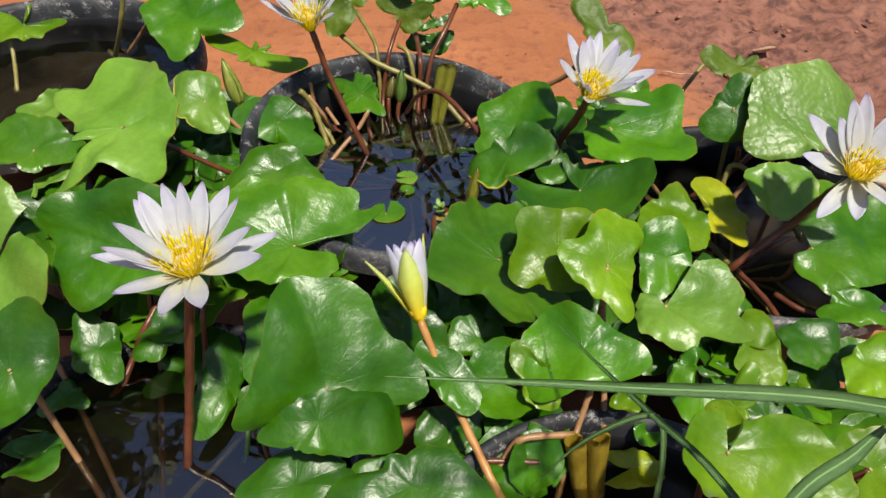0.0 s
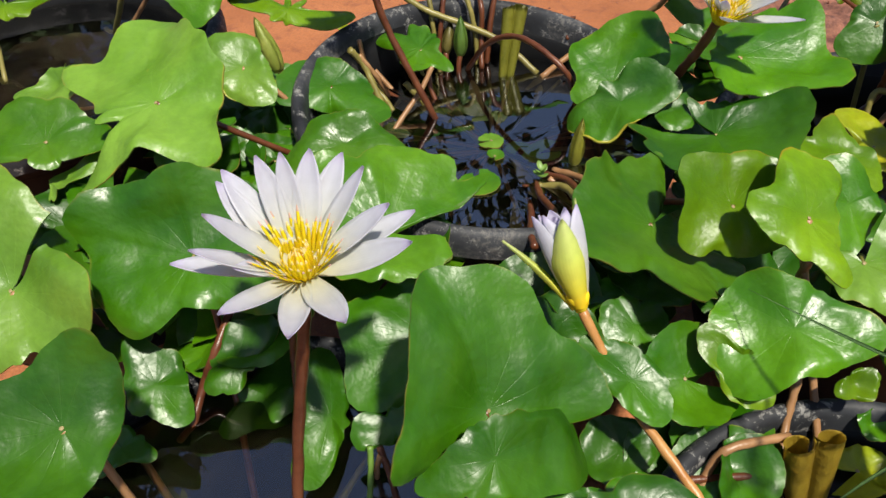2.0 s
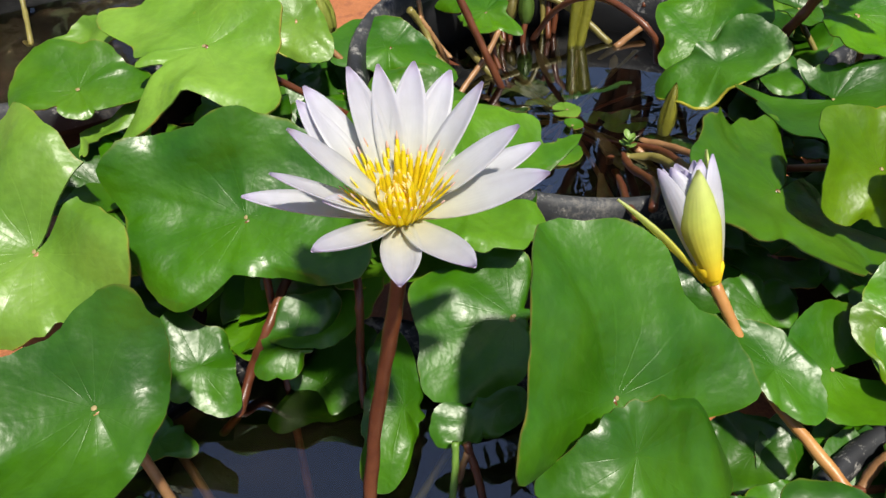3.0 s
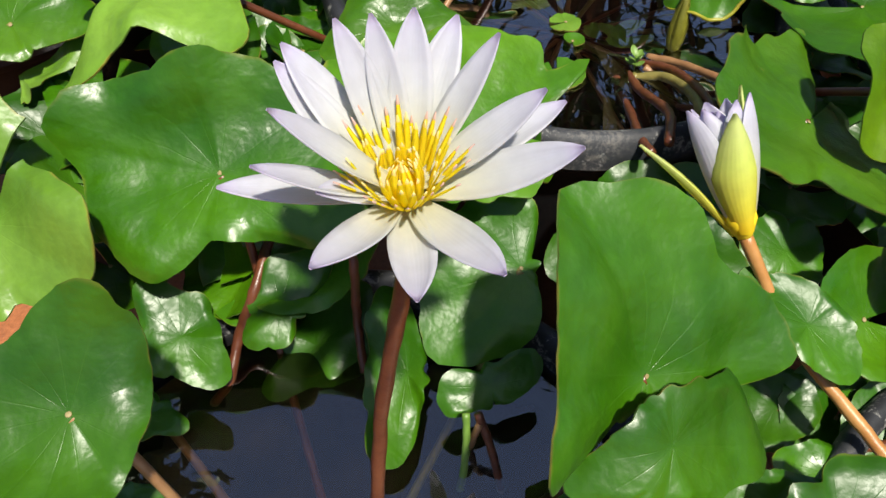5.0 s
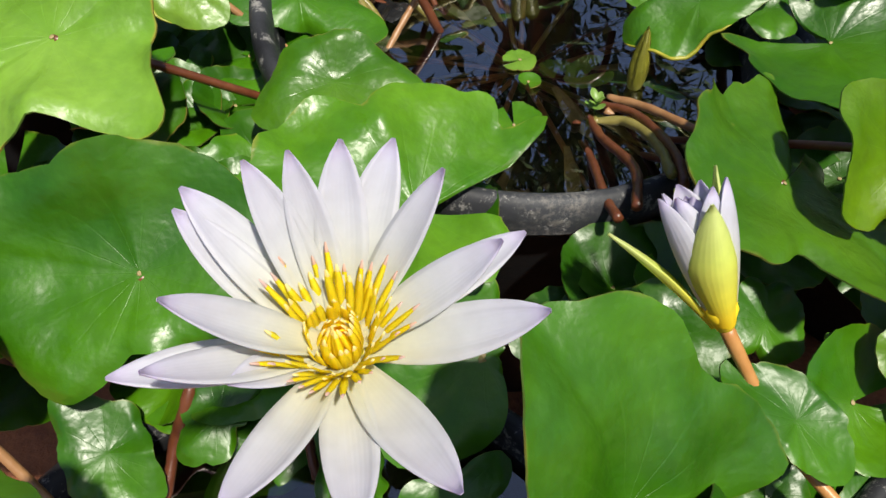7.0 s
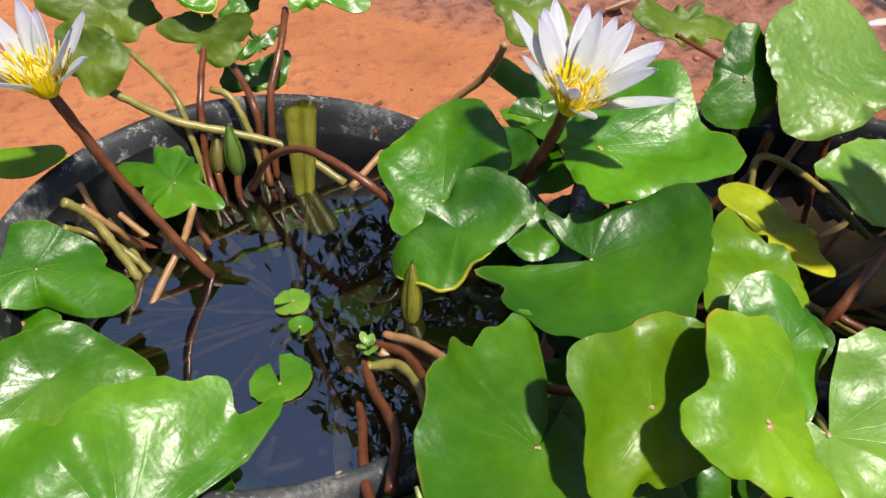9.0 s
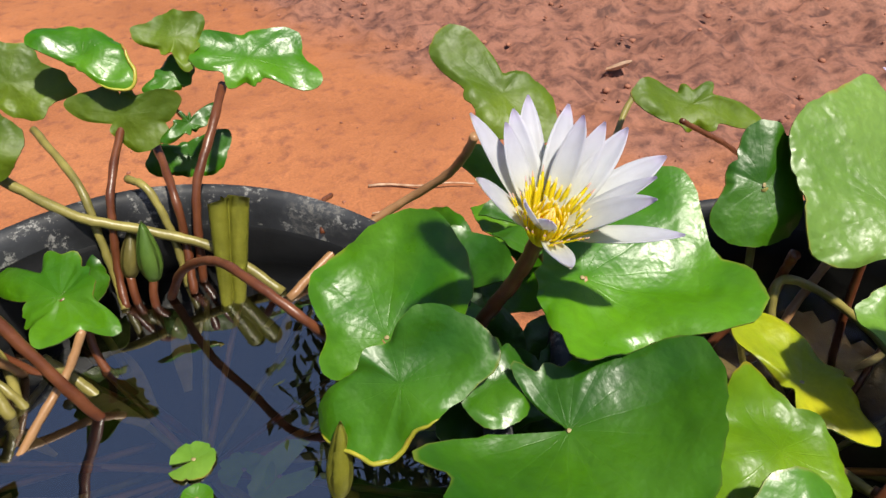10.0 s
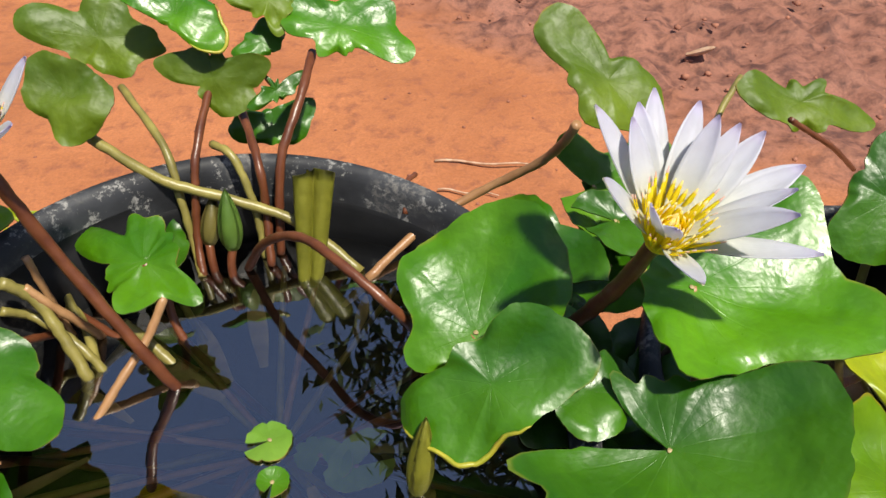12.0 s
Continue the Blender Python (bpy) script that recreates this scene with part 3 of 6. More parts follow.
def tub(C, R, rim_z, water_z, slope=(0, 0), label="", water=None):
    """A black plastic tub with a rolled rim, a stepped inner wall, mud and water."""
    thing = empty("water_tub", (C[0], C[1], 0), label, "tub", "water tubs")
    prof = [(0.80, 0.0), (0.83, 0.02), (0.90, 0.55), (0.925, 0.83), (0.935, 0.88), (0.985, 0.895), (1.0, 0.915), (1.004, 0.955), (0.995, 0.985), (0.975, 0.999),
            (0.955, 1.0), (0.935, 0.992), (0.922, 0.972), (0.918, 0.945), (0.912, 0.915), (0.90, 0.905), (0.893, 0.86), (0.875, 0.6), (0.80, 0.06), (0.4, 0.03), (0.0, 0.03)]
    bm = bmesh.new()
    N = 72
    rings = []
    for q, h in prof:
        ring = []
        for k in range(N):
            a = 2 * math.pi * k / N
            wob = 1 + 0.006 * math.sin(2 * a + C[0] * 9) + 0.003 * math.sin(5 * a)
            x, y = R * q * wob * math.cos(a), R * q * wob * math.sin(a)
            z = rim_z * h + h * (slope[0] * x + slope[1] * y)
            ring.append(bm.verts.new((x, y, z)) if q else None)
        rings.append(ring)
    mid = bm.verts.new((0, 0, rim_z * 0.03))
    for r0, r1 in zip(rings, rings[1:]):
        for k in range(N):
            if r1[0] is None:
                bm.faces.new((r0[k], r0[(k + 1) % N], mid))
            else:
                bm.faces.new((r0[k], r0[(k + 1) % N], r1[(k + 1) % N], r1[k]))
    bm.faces.new(rings[0][::-1])
    bmesh.ops.recalc_face_normals(bm, faces=bm.faces)
    rim_bm = bm.copy()
    bmesh.ops.delete(rim_bm, geom=[f for f in rim_bm.faces if not (0.925 < sum(w.co.z - slope[0] * w.co.x - slope[1] * w.co.y for w in f.verts) / len(f.verts) / rim_z)], context="FACES")
    bmesh.ops.delete(bm, geom=[f for f in bm.faces if 0.925 < sum(w.co.z - slope[0] * w.co.x - slope[1] * w.co.y for w in f.verts) / len(f.verts) / rim_z], context="FACES")
    part("shell", bm, TUB, thing)
    part("rim", rim_bm, TUB_RIM, thing, "rolled rim with worn pale scale, sky sheen in its grey")
    # mud bed
    bm = bmesh.new()
    bmesh.ops.create_grid(bm, x_segments=30, y_segments=30, size=R)
    kill = [w for w in bm.verts if w.co.length > R * 0.86]
    bmesh.ops.delete(bm, geom=kill, context="VERTS")
    for w in bm.verts:
        w.co.z = water_z - 0.10 + 0.02 * noise.noise(w.co * 14 + Vector(C + (0,))) + 0.01 * noise.noise(w.co * 40)
    part("mud", bm, MUD, thing, "dark mud under the water")
    bm = bmesh.new()
    ring = []
    for k in range(64):
        a = 2 * math.pi * k / 64
        ring.append(bm.verts.new((R * 0.868 * math.cos(a), R * 0.868 * math.sin(a), water_z)))
    bm.faces.new(ring)
    w = part("water", bm, water or WATER, None)
    w.location = (C[0], C[1], 0)
    tagged(w, "still clear brown water in a black tub, mirroring the sky", "water", "tub water")
    return thing


# ---- ground ----
def ground():
    xs = sorted({-60, -30, -15, -8, -5, -3.5, -2.6, -2.0, 2.4, 2.8, 3.4, 4.2, 5.5, 8, 15, 30, 60} | {round(-1.6 + 0.05 * i, 3) for i in range(36)} | {round(0.2 + 0.024 * i, 3) for i in range(82)})
    ys = sorted({-40, -20, -8, -4, -2, -1, -0.4, 0.0, 0.3, 0.6, 3.0, 3.4, 4.0, 4.6, 5.6, 7, 10, 16, 30, 60} | {round(0.8 + 0.024 * i, 3) for i in range(86)})
    bm = bmesh.new()
    g = {}
    for i, x in enumerate(xs):
        for j, y in enumerate(ys):
            far = min(1, max(0, (y + 1.6 * x - 2.5) / 0.3))
            z = 0.012 * noise.noise(Vector((x * 3, y * 3, 0))) + 0.006 * noise.noise(Vector((x * 11, y * 11, 4)))
            clod = noise.noise(Vector((x * 16, y * 16, 2)))
            z += far * (0.022 * noise.noise(Vector((x * 6, y * 6, 9))) + 0.042 * max(-0.2, clod) + 0.010 * noise.noise(Vector((x * 33, y * 33, 5))))
            g[i, j] = bm.verts.new((x, y, z if abs(x) < 2.3 and -0.5 < y < 2.8 else 0))
    for i in range(len(xs) - 1):
        for j in range(len(ys) - 1):
            bm.faces.new((g[i, j], g[i + 1, j], g[i + 1, j + 1], g[i, j + 1]))
    return tagged(part("ground", bm, SOIL, None), "bare red-orange soil, smooth near the tubs and churned beyond", "ground", kind="structure")


ground()


def clods(num, seed):
    """Crumbs and clods of soil lying about, thicker where the ground is churned."""
    rng = random.Random(seed)
    bm = bmesh.new()
    made = 0
    while made < num:
        x, y = rng.uniform(-1.2, 2.2), rng.uniform(0.9, 2.6)
        far = y + 1.6 * x > 2.55
        if not far and rng.random() > 0.16:
            continue
        made += 1
        r0 = rng.uniform(0.002, 0.0048) * (rng.choice((1, 1, 1.6, 2.4)) if far else 1)
        q = bmesh.ops.create_icosphere(bm, subdivisions=1, radius=r0)["verts"]
        for w in q:
            w.co *= rng.uniform(0.65, 1.25)
            w.co.z *= 0.6
            w.co += Vector((x, y, r0 * 0.15 + 0.006 * noise.noise(Vector((x * 11, y * 11, 4))) + 0.012 * noise.noise(Vector((x * 3, y * 3, 0)))))
    return tagged(part("soil_clods", bm, CLOD, None), "crumbs and dark clods of red soil scattered on the ground", "soil", kind="stuff")


CLOD = plain("soil_clod", [(0.3, (0.16, 0.055, 0.035)), (0.7, (0.36, 0.15, 0.09))], 40, 0.85, 300, 0.002)
clods(520, 4)
tub((-0.05, 0.781), 0.21, 0.350, 0.300, (-0.10, 0.10), "black plastic tub full of water with lily stalks")
tub((-0.27, 0.33), 0.205, 0.272, 0.250, (0, 0), "black plastic tub hidden under glossy lily leaves", SHADED_WATER)
tub((0.15, 0.222), 0.19, 0.283, 0.240, (0, 0), "black plastic tub with a worn scaly rim", BROWN_WATER)
tub((0.390, 0.70), 0.20, 0.300, 0.250, (0, 0), "black plastic tub of dark water with yellowing leaves", BROWN_WATER)
tub((-0.61, 0.95), 0.25, 0.375, 0.335, (0, 0), "wide black plastic tub with few lily leaves", BROWN_WATER)

# ---- leaves ----
FLAT = (0.0, )
big_leaf = leaf('d', (-0.099, 0.372, 0.362), (0.54, -0.61, 0.58), -97, 360, (0.0605, -0.0058, -0.0370, 0.0014, -0.0111, 0.0009, -0.0037, 0.0087, 0.0066, -0.0037, 0.0029, -0.0053, -0.0006, 0.0009, -0.0015, 0.0016, -0.0007, 0.0024, 0.0002, -0.0014, 0.0005, -0.0019, 0.0006, -0.0006, 0.0004, 0.0008), FLAT, bend=(3.2, 0.8, 0.8), folds=((0.57, -0.020, 0.07), ))
leaf('d', (-0.100, 0.333, 0.370), (0.34, -0.49, 0.80), 115, -360, (0.0389, 0.0074, -0.0078, -0.0143, -0.0140, 0.0060, 0.0065, 0.0042, 0.0016, -0.0041, -0.0012, -0.0004, -0.0003, 0.0009, -0.0007, 0.0006, 0.0011, 0.0002, 0.0001, -0.0013, -0.0012, 0.0004, 0.0007, 0.0014), FLAT, bend=(-5.5, -2.7, 1.5), heart=False, lobe_of=big_leaf)
leaf('d', (-0.361, 0.480, 0.286), (0.19, -0.48, 0.86), 121, -360, (0.0310, 0.0010, 0.0008, 0.0006, 0.0074, 0.0001, 0.0003, -0.0017, 0.0034, 0.0009, 0.0002, 0.0001, 0.0021, 0.0003, 0.0008, -0.0004), FLAT, bend=(-0.6, 0.0, 0.0), heart=False, stalk=False)
leaf('d', (-0.294, 0.483, 0.300), (0.00, -0.40, 0.92), -137, -360, (0.0267, 0.0029, -0.0040, -0.0070, 0.0081, 0.0035, -0.0022, -0.0003, 0.0022, 0.0012, -0.0014, 0.0004, 0.0028, -0.0005, -0.0008, 0.0000), FLAT, bend=(0.0, 0.0, 0.0), heart=False, stalk=False)
leaf('d', (-0.279, 0.482, 0.254), (-0.14, -0.38, 0.91), -135, -360, (0.0374, -0.0041, -0.0055, 0.0030, 0.0090, 0.0020, 0.0016, -0.0014, 0.0044, 0.0009, 0.0007, 0.0004, 0.0021, 0.0001, 0.0009, -0.0003), FLAT, bend=(-1.7, -0.5, -0.3), heart=False, stalk=False)
leaf('d', (-0.217, 0.437, 0.280), (0.45, -0.22, 0.86), 119, -360, (0.0332, -0.0003, 0.0063, 0.0158, 0.0050, -0.0041, 0.0074, 0.0000, -0.0031, -0.0004, 0.0003, -0.0033, -0.0006, -0.0013, -0.0016, -0.0019), FLAT, bend=(0.0, 0.0, 0.0), heart=False, stalk=False)
leaf('d', (-0.168, 0.418, 0.285), (0.00, -0.50, 0.86), -157, -360, (0.0214, 0.0033, -0.0006, 0.0030, 0.0101, -0.0008, -0.0014, -0.0012, 0.0018, -0.0014, -0.0011, -0.0011, 0.0013, 0.0003, 0.0008, -0.0003), FLAT, bend=(0.0, 0.0, 0.0), heart=False, stalk=False)
leaf('d', (-0.387, 0.438, 0.262), (0.00, -0.20, 0.98), -138, -360, (0.0187, -0.0022, 0.0002, 0.0025, 0.0017, -0.0006, 0.0050, -0.0009, 0.0001, 0.0008, 0.0003, 0.0002, 0.0019, -0.0006, 0.0002, 0.0008), FLAT, bend=(0.0, 0.0, 0.0), heart=False, stalk=False)
leaf('d', (-0.391, 0.383, 0.262), (0.00, -0.20, 0.98), -171, -360, (0.0175, -0.0003, -0.0007, 0.0017, 0.0064, -0.0006, -0.0001, 0.0009, 0.0023, -0.0006, 0.0003, -0.0002, 0.0010, 0.0000, 0.0003, -0.0002), FLAT, bend=(0.0, 0.0, 0.0), heart=False, stalk=False)
leaf('d', (-0.043, 0.323, 0.310), (0.00, -0.35, 0.94), -180, -360, (0.0260, -0.0037, 0.0003, 0.0032, 0.0074, -0.0008, -0.0003, 0.0012, 0.0015, 0.0002, -0.0002, 0.0005, 0.0012, -0.0004, 0.0001, 0.0001), FLAT, bend=(0.0, 0.0, 0.0), heart=False, stalk=False)
leaf('m', (0.009, 0.346, 0.275), (0.10, -0.30, 0.95), 161, -360, (0.0223, -0.0004, -0.0003, -0.0011, 0.0055, 0.0003, 0.0002, 0.0002, 0.0014, 0.0001, 0.0002, 0.0008, 0.0001, 0.0000, -0.0000, 0.0002), FLAT, bend=(0.0, 0.0, 0.0), heart=False, stalk=False)
leaf('d', (0.008, 0.408, 0.330), (0.17, -0.46, 0.87), 139, -360, (0.0285, 0.0031, 0.0007, 0.0031, 0.0083, -0.0017, 0.0017, 0.0008, 0.0023, -0.0011, 0.0013, -0.0002, 0.0007, -0.0008, 0.0008, -0.0003), FLAT, bend=(0.4, -0.6, 1.4), heart=False, stalk=False)
leaf('d', (-0.123, 0.311, 0.310), (0.00, -0.30, 0.95), -165, -360, (0.0436, -0.0060, -0.0002, 0.0056, 0.0059, -0.0019, 0.0009, 0.0016, 0.0009, -0.0001, -0.0001, 0.0009, -0.0001, 0.0002, 0.0005, -0.0005), FLAT, bend=(0.0, 0.0, 0.0), heart=False, stalk=False)
# deep green here stands in for the shadow over this low leaf
leaf('d', (-0.025, 0.299, 0.330), (0.00, -0.35, 0.94), -174, -360, (0.0488, -0.0142, -0.0023, 0.0046, 0.0123, -0.0027, 0.0042, 0.0038, 0.0022, -0.0009, 0.0022, 0.0033, 0.0007, 0.0014, 0.0019, 0.0009), FLAT, bend=(0.0, 0.0, 0.0), heart=False, stalk=False)
leaf('d', (0.036, 0.482, 0.300), (0.10, -0.40, 0.91), -169, -360, (0.0291, 0.0019, 0.0000, 0.0005, 0.0021, -0.0007, 0.0015, -0.0019, 0.0013, -0.0008, 0.0003, -0.0003, 0.0001, 0.0009, 0.0000, 0.0010), FLAT, bend=(0.0, 0.0, 0.0), heart=False, stalk=False)
leaf('g', (0.065, 0.445, 0.300), (0.20, -0.40, 0.90), -152, -360, (0.0169, -0.0022, 0.0008, -0.0008, -0.0014, 0.0018, 0.0017, 0.0006, -0.0002, 0.0002, 0.0002, 0.0003, 0.0011, -0.0004, -0.0001, 0.0002), FLAT, bend=(0.0, 0.0, 0.0), heart=False, stalk=False)
leaf('l', (0.319, 0.462, 0.305), (0.00, -0.35, 0.94), -147, -360, (0.0310, -0.0019, 0.0014, -0.0061, -0.0030, 0.0073, 0.0041, -0.0001, -0.0006, -0.0011, 0.0014, 0.0011, 0.0003, 0.0003, 0.0003, 0.0004), FLAT, bend=(0.0, 0.0, 0.0), heart=False, stalk=False)
leaf('l', (0.240, 0.347, 0.370), (-0.30, -0.70, 0.65), -171, -360, (0.0207, -0.0032, 0.0024, -0.0068, -0.0018, 0.0067, 0.0020, 0.0029, -0.0021, -0.0019, 0.0005, 0.0006, 0.0026, 0.0008, -0.0007, -0.0006), FLAT, bend=(0.0, 0.0, 0.0), heart=False, stalk=False)
leaf('l', (0.404, 0.425, 0.325), (0.00, -0.30, 0.95), 174, -360, (0.0310, -0.0020, -0.0061, -0.0055, -0.0005, 0.0062, 0.0017, 0.0010, -0.0014, -0.0005, 0.0006, 0.0014, 0.0017, -0.0014, -0.0007, -0.0004), FLAT, bend=(0.0, 0.0, 0.0), heart=False, stalk=False)
leaf('m', (0.445, 0.526, 0.300), (0.00, -0.20, 0.98), -164, -360, (0.0304, -0.0009, -0.0004, 0.0025, 0.0075, -0.0030, 0.0032, 0.0018, 0.0011, -0.0004, 0.0019, 0.0002, 0.0019, 0.0007, 0.0005, -0.0001), FLAT, bend=(0.0, 0.0, 0.0), heart=False, stalk=False)
leaf('d', (0.378, 0.457, 0.285), (0.00, -0.30, 0.95), 167, -360, (0.0297, -0.0006, -0.0005, -0.0027, -0.0019, 0.0015, 0.0003, 0.0013, -0.0014, -0.0000, 0.0005, 0.0002, 0.0000, 0.0008, 0.0005, 0.0000), FLAT, bend=(0.0, 0.0, 0.0), heart=False, stalk=False)
leaf('m', (0.237, 0.437, 0.310), (-0.30, -0.60, 0.74), -132, -360, (0.0161, -0.0031, 0.0039, -0.0030, 0.0064, 0.0013, 0.0001, -0.0003, 0.0010, 0.0015, -0.0001, 0.0001, 0.0009, 0.0010, 0.0002, 0.0002), FLAT, bend=(0.0, 0.0, 0.0), heart=False, stalk=False)
leaf('d', (0.277, 0.448, 0.295), (0.00, -0.40, 0.92), -176, -360, (0.0130, -0.0016, -0.0005, 0.0003, 0.0066, -0.0003, -0.0005, 0.0000, 0.0026, 0.0005, -0.0007, -0.0001, 0.0017, 0.0009, -0.0003, 0.0005), FLAT, bend=(0.0, 0.0, 0.0), heart=False, stalk=False)
leaf('l', (-0.267, 0.929, 0.400), (0.00, -0.35, 0.94), 155, -360, (0.0324, 0.0005, -0.0012, -0.0006, 0.0245, 0.0032, 0.0004, -0.0011, 0.0126, 0.0035, 0.0017, -0.0010, 0.0096, 0.0049, 0.0036, -0.0031), FLAT, bend=(0.0, 0.0, 0.0), heart=False, stalk=False)
leaf('m', (-0.355, 0.960, 0.434), (0.00, -0.50, 0.86), 156, 360, (0.0635, -0.0087, 0.0110, 0.0076, 0.0008, -0.0065, 0.0023, 0.0066, 0.0040, -0.0009, -0.0029, 0.0016, -0.0004, -0.0004, 0.0011, 0.0011), FLAT, bend=(0.0, 0.0, 0.0), heart=False, stalk=False)
leaf('l', (-0.631, 1.012, 0.400), (0.00, -0.30, 0.95), -138, -360, (0.0203, 0.0048, 0.0348, 0.0134, -0.0265, -0.0237, 0.0221, 0.0151, -0.0192, -0.0157, 0.0192, 0.0182, -0.0067, -0.0145, 0.0004, 0.0058), FLAT, bend=(0.0, 0.0, 0.0), heart=False, stalk=False)
leaf('m', (0.205, 0.745, 0.390), (0.03, -0.19, 0.98), 116, 360, (0.0593, -0.0203, -0.0221, 0.0150, -0.0085, 0.0025, 0.0016, 0.0051, -0.0019, -0.0060, 0.0033, 0.0023, -0.0018, 0.0009, 0.0010, -0.0014, -0.0002, 0.0012, 0.0009, 0.0007), FLAT, bend=(3.0, 0.0, 0.1), folds=((0.60, -0.009, 0.06), ))
leaf('d', (0.163, 0.673, 0.348), (-0.16, -0.20, 0.97), 130, -328, (0.0669, -0.0229, -0.0159, 0.0002, 0.0003, 0.0038, -0.0004, -0.0044, -0.0067, -0.0006, -0.0021, 0.0001, -0.0030, -0.0024, -0.0030, -0.0008, -0.0020, -0.0003, -0.0026, -0.0005, -0.0022, 0.0004, -0.0017, 0.0010, -0.0020, 0.0009, -0.0013, 0.0016, -0.0006, 0.0019), FLAT, bend=(3.7, 1.9, 6.0))
leaf('g', (0.058, 0.541, 0.357), (0.43, -0.16, 0.89), 46, 350, (0.0776, 0.0019, -0.0036, 0.0049, -0.0022, 0.0037, -0.0037, -0.0056, -0.0024, 0.0006, -0.0037, -0.0075, 0.0000, -0.0015, -0.0050, -0.0026, -0.0016, -0.0025, -0.0042, -0.0002, -0.0032, -0.0019, -0.0009, -0.0003, -0.0029, -0.0006, -0.0008, -0.0009, -0.0013, 0.0008), FLAT, bend=(0.1, -0.4, 2.2))
leaf('l', (0.117, 0.528, 0.380), (0.14, -0.60, 0.79), 48, 360, (0.0500, 0.0000, 0.0011, -0.0047, 0.0011, 0.0022, -0.0005, -0.0011, 0.0037, 0.0027, 0.0007, -0.0011, -0.0012, 0.0006), FLAT, bend=(2.2, -0.2, 2.4))
leaf('l', (0.157, 0.492, 0.394), (0.15, -0.47, 0.87), 165, -360, (0.0430, 0.0042, 0.0028, -0.0029, -0.0066, -0.0055, 0.0080, 0.0018, 0.0008, 0.0024, 0.0006, 0.0003, 0.0037, 0.0007, -0.0017, -0.0004, -0.0007, -0.0003, 0.0018, 0.0001), FLAT, bend=(1.1, -0.6, 0.2))
# pale green chosen to put this leaf's strong sheen into its colour
leaf('p', (0.229, 0.503, 0.327), (-0.08, -0.35, 0.93), 121, 292, (0.0505, -0.0269, 0.0013, 0.0003, -0.0045, 0.0029, -0.0008, -0.0014, -0.0001, -0.0007, -0.0036, 0.0034, -0.0018, -0.0016, 0.0015, -0.0009, -0.0017, 0.0024, -0.0020, 0.0002, -0.0003, -0.0005, -0.0000, 0.0007), FLAT, bend=(1.8, -1.0, 1.6))
leaf('d', (-0.318, 0.541, 0.368), (-0.11, -0.73, 0.67), 155, -360, (0.0748, 0.0035, 0.0082, -0.0107, 0.0129, 0.0060, -0.0053, 0.0020, 0.0078, -0.0015, 0.0018, -0.0004, 0.0032, 0.0006, -0.0006, 0.0002, 0.0014, -0.0013, 0.0002, -0.0004), FLAT, bend=(1.4, -1.6, 1.6), hinge=(-105, 0.42), folds=((0.18, 0.012, 0.05), ))
leaf('g', (-0.161, 0.572, 0.349), (0.12, -0.27, 0.96), 12, 328, (0.0785, 0.0156, -0.0134, -0.0085, 0.0054, 0.0003, -0.0090, -0.0080, -0.0053, -0.0017, -0.0046, -0.0031, -0.0044, -0.0033, -0.0049, -0.0043, -0.0031, -0.0023, -0.0028, -0.0034, -0.0042, -0.0031, -0.0032, -0.0028, -0.0035, -0.0021, -0.0029, -0.0017, -0.0026, -0.0017), FLAT, bend=(0.8, -0.6, 0.3))
split_leaf = leaf('m', (0.085, 0.772, 0.355), (-0.31, -0.49, 0.81), 124, -360, (0.0479, 0.0201, 0.0190, -0.0090, -0.0076, -0.0028, -0.0010, 0.0000, 0.0014, -0.0021, 0.0029, -0.0007, 0.0017, -0.0007), FLAT, bend=(1.7, -0.1, 1.6), folds=((0.15, -0.006, 0.05), ))
leaf('d', (0.082, 0.729, 0.359), (-0.45, -0.48, 0.75), 47, -360, (0.0419, 0.0067, 0.0002, 0.0084, 0.0084, -0.0080, 0.0001, -0.0019, -0.0024, -0.0011, 0.0014, -0.0029, 0.0011, 0.0018), FLAT, bend=(-1.1, -0.5, 2.1), heart=False, lobe_of=split_leaf, rolls=((0.28, 0.60, 0.0016), ))
leaf('b', (0.444, 0.739, 0.383), (0.08, -0.50, 0.86), -173, -360, (0.0688, 0.0322, -0.0087, -0.0306, 0.0096, 0.0051, 0.0003, -0.0062, -0.0002, 0.0018, 0.0025, -0.0009, 0.0022, 0.0014), FLAT, bend=(-1.3, -1.9, 1.1))
leaf('p', (-0.354, 0.670, 0.437), (-0.24, -0.29, 0.93), 109, -360, (0.0775, 0.0016, 0.0142, -0.0015, 0.0220, -0.0026, 0.0037, 0.0020, -0.0047, 0.0115, 0.0016, -0.0046, 0.0000, 0.0044, -0.0004, -0.0022, 0.0042, -0.0046, 0.0038, -0.0008, -0.0016, -0.0011, 0.0036, -0.0026, 0.0001, 0.0022, -0.0030, 0.0015, 0.0003, -0.0022), FLAT, bend=(0.9, 0.8, 0.1))
leaf('d', (-0.371, 0.382, 0.374), (0.06, -0.38, 0.92), 167, -360, (0.0519, -0.0078, 0.0088, -0.0012, -0.0063, 0.0021, 0.0040, 0.0018, 0.0037, 0.0010, -0.0012, 0.0013, -0.0003, 0.0007), FLAT, bend=(1.5, -0.8, 8.7))
leaf('d', (-0.136, 0.493, 0.300), (0.10, -0.40, 0.91), 75, 360, (0.0452, 0.0303, -0.0069, -0.0158, 0.0052, 0.0012, 0.0004, -0.0028, 0.0031, -0.0003, 0.0027, -0.0014, -0.0009, -0.0038), FLAT, bend=(0.0, 0.0, 0.0), folds=((0.41, -0.009, 0.08), ))
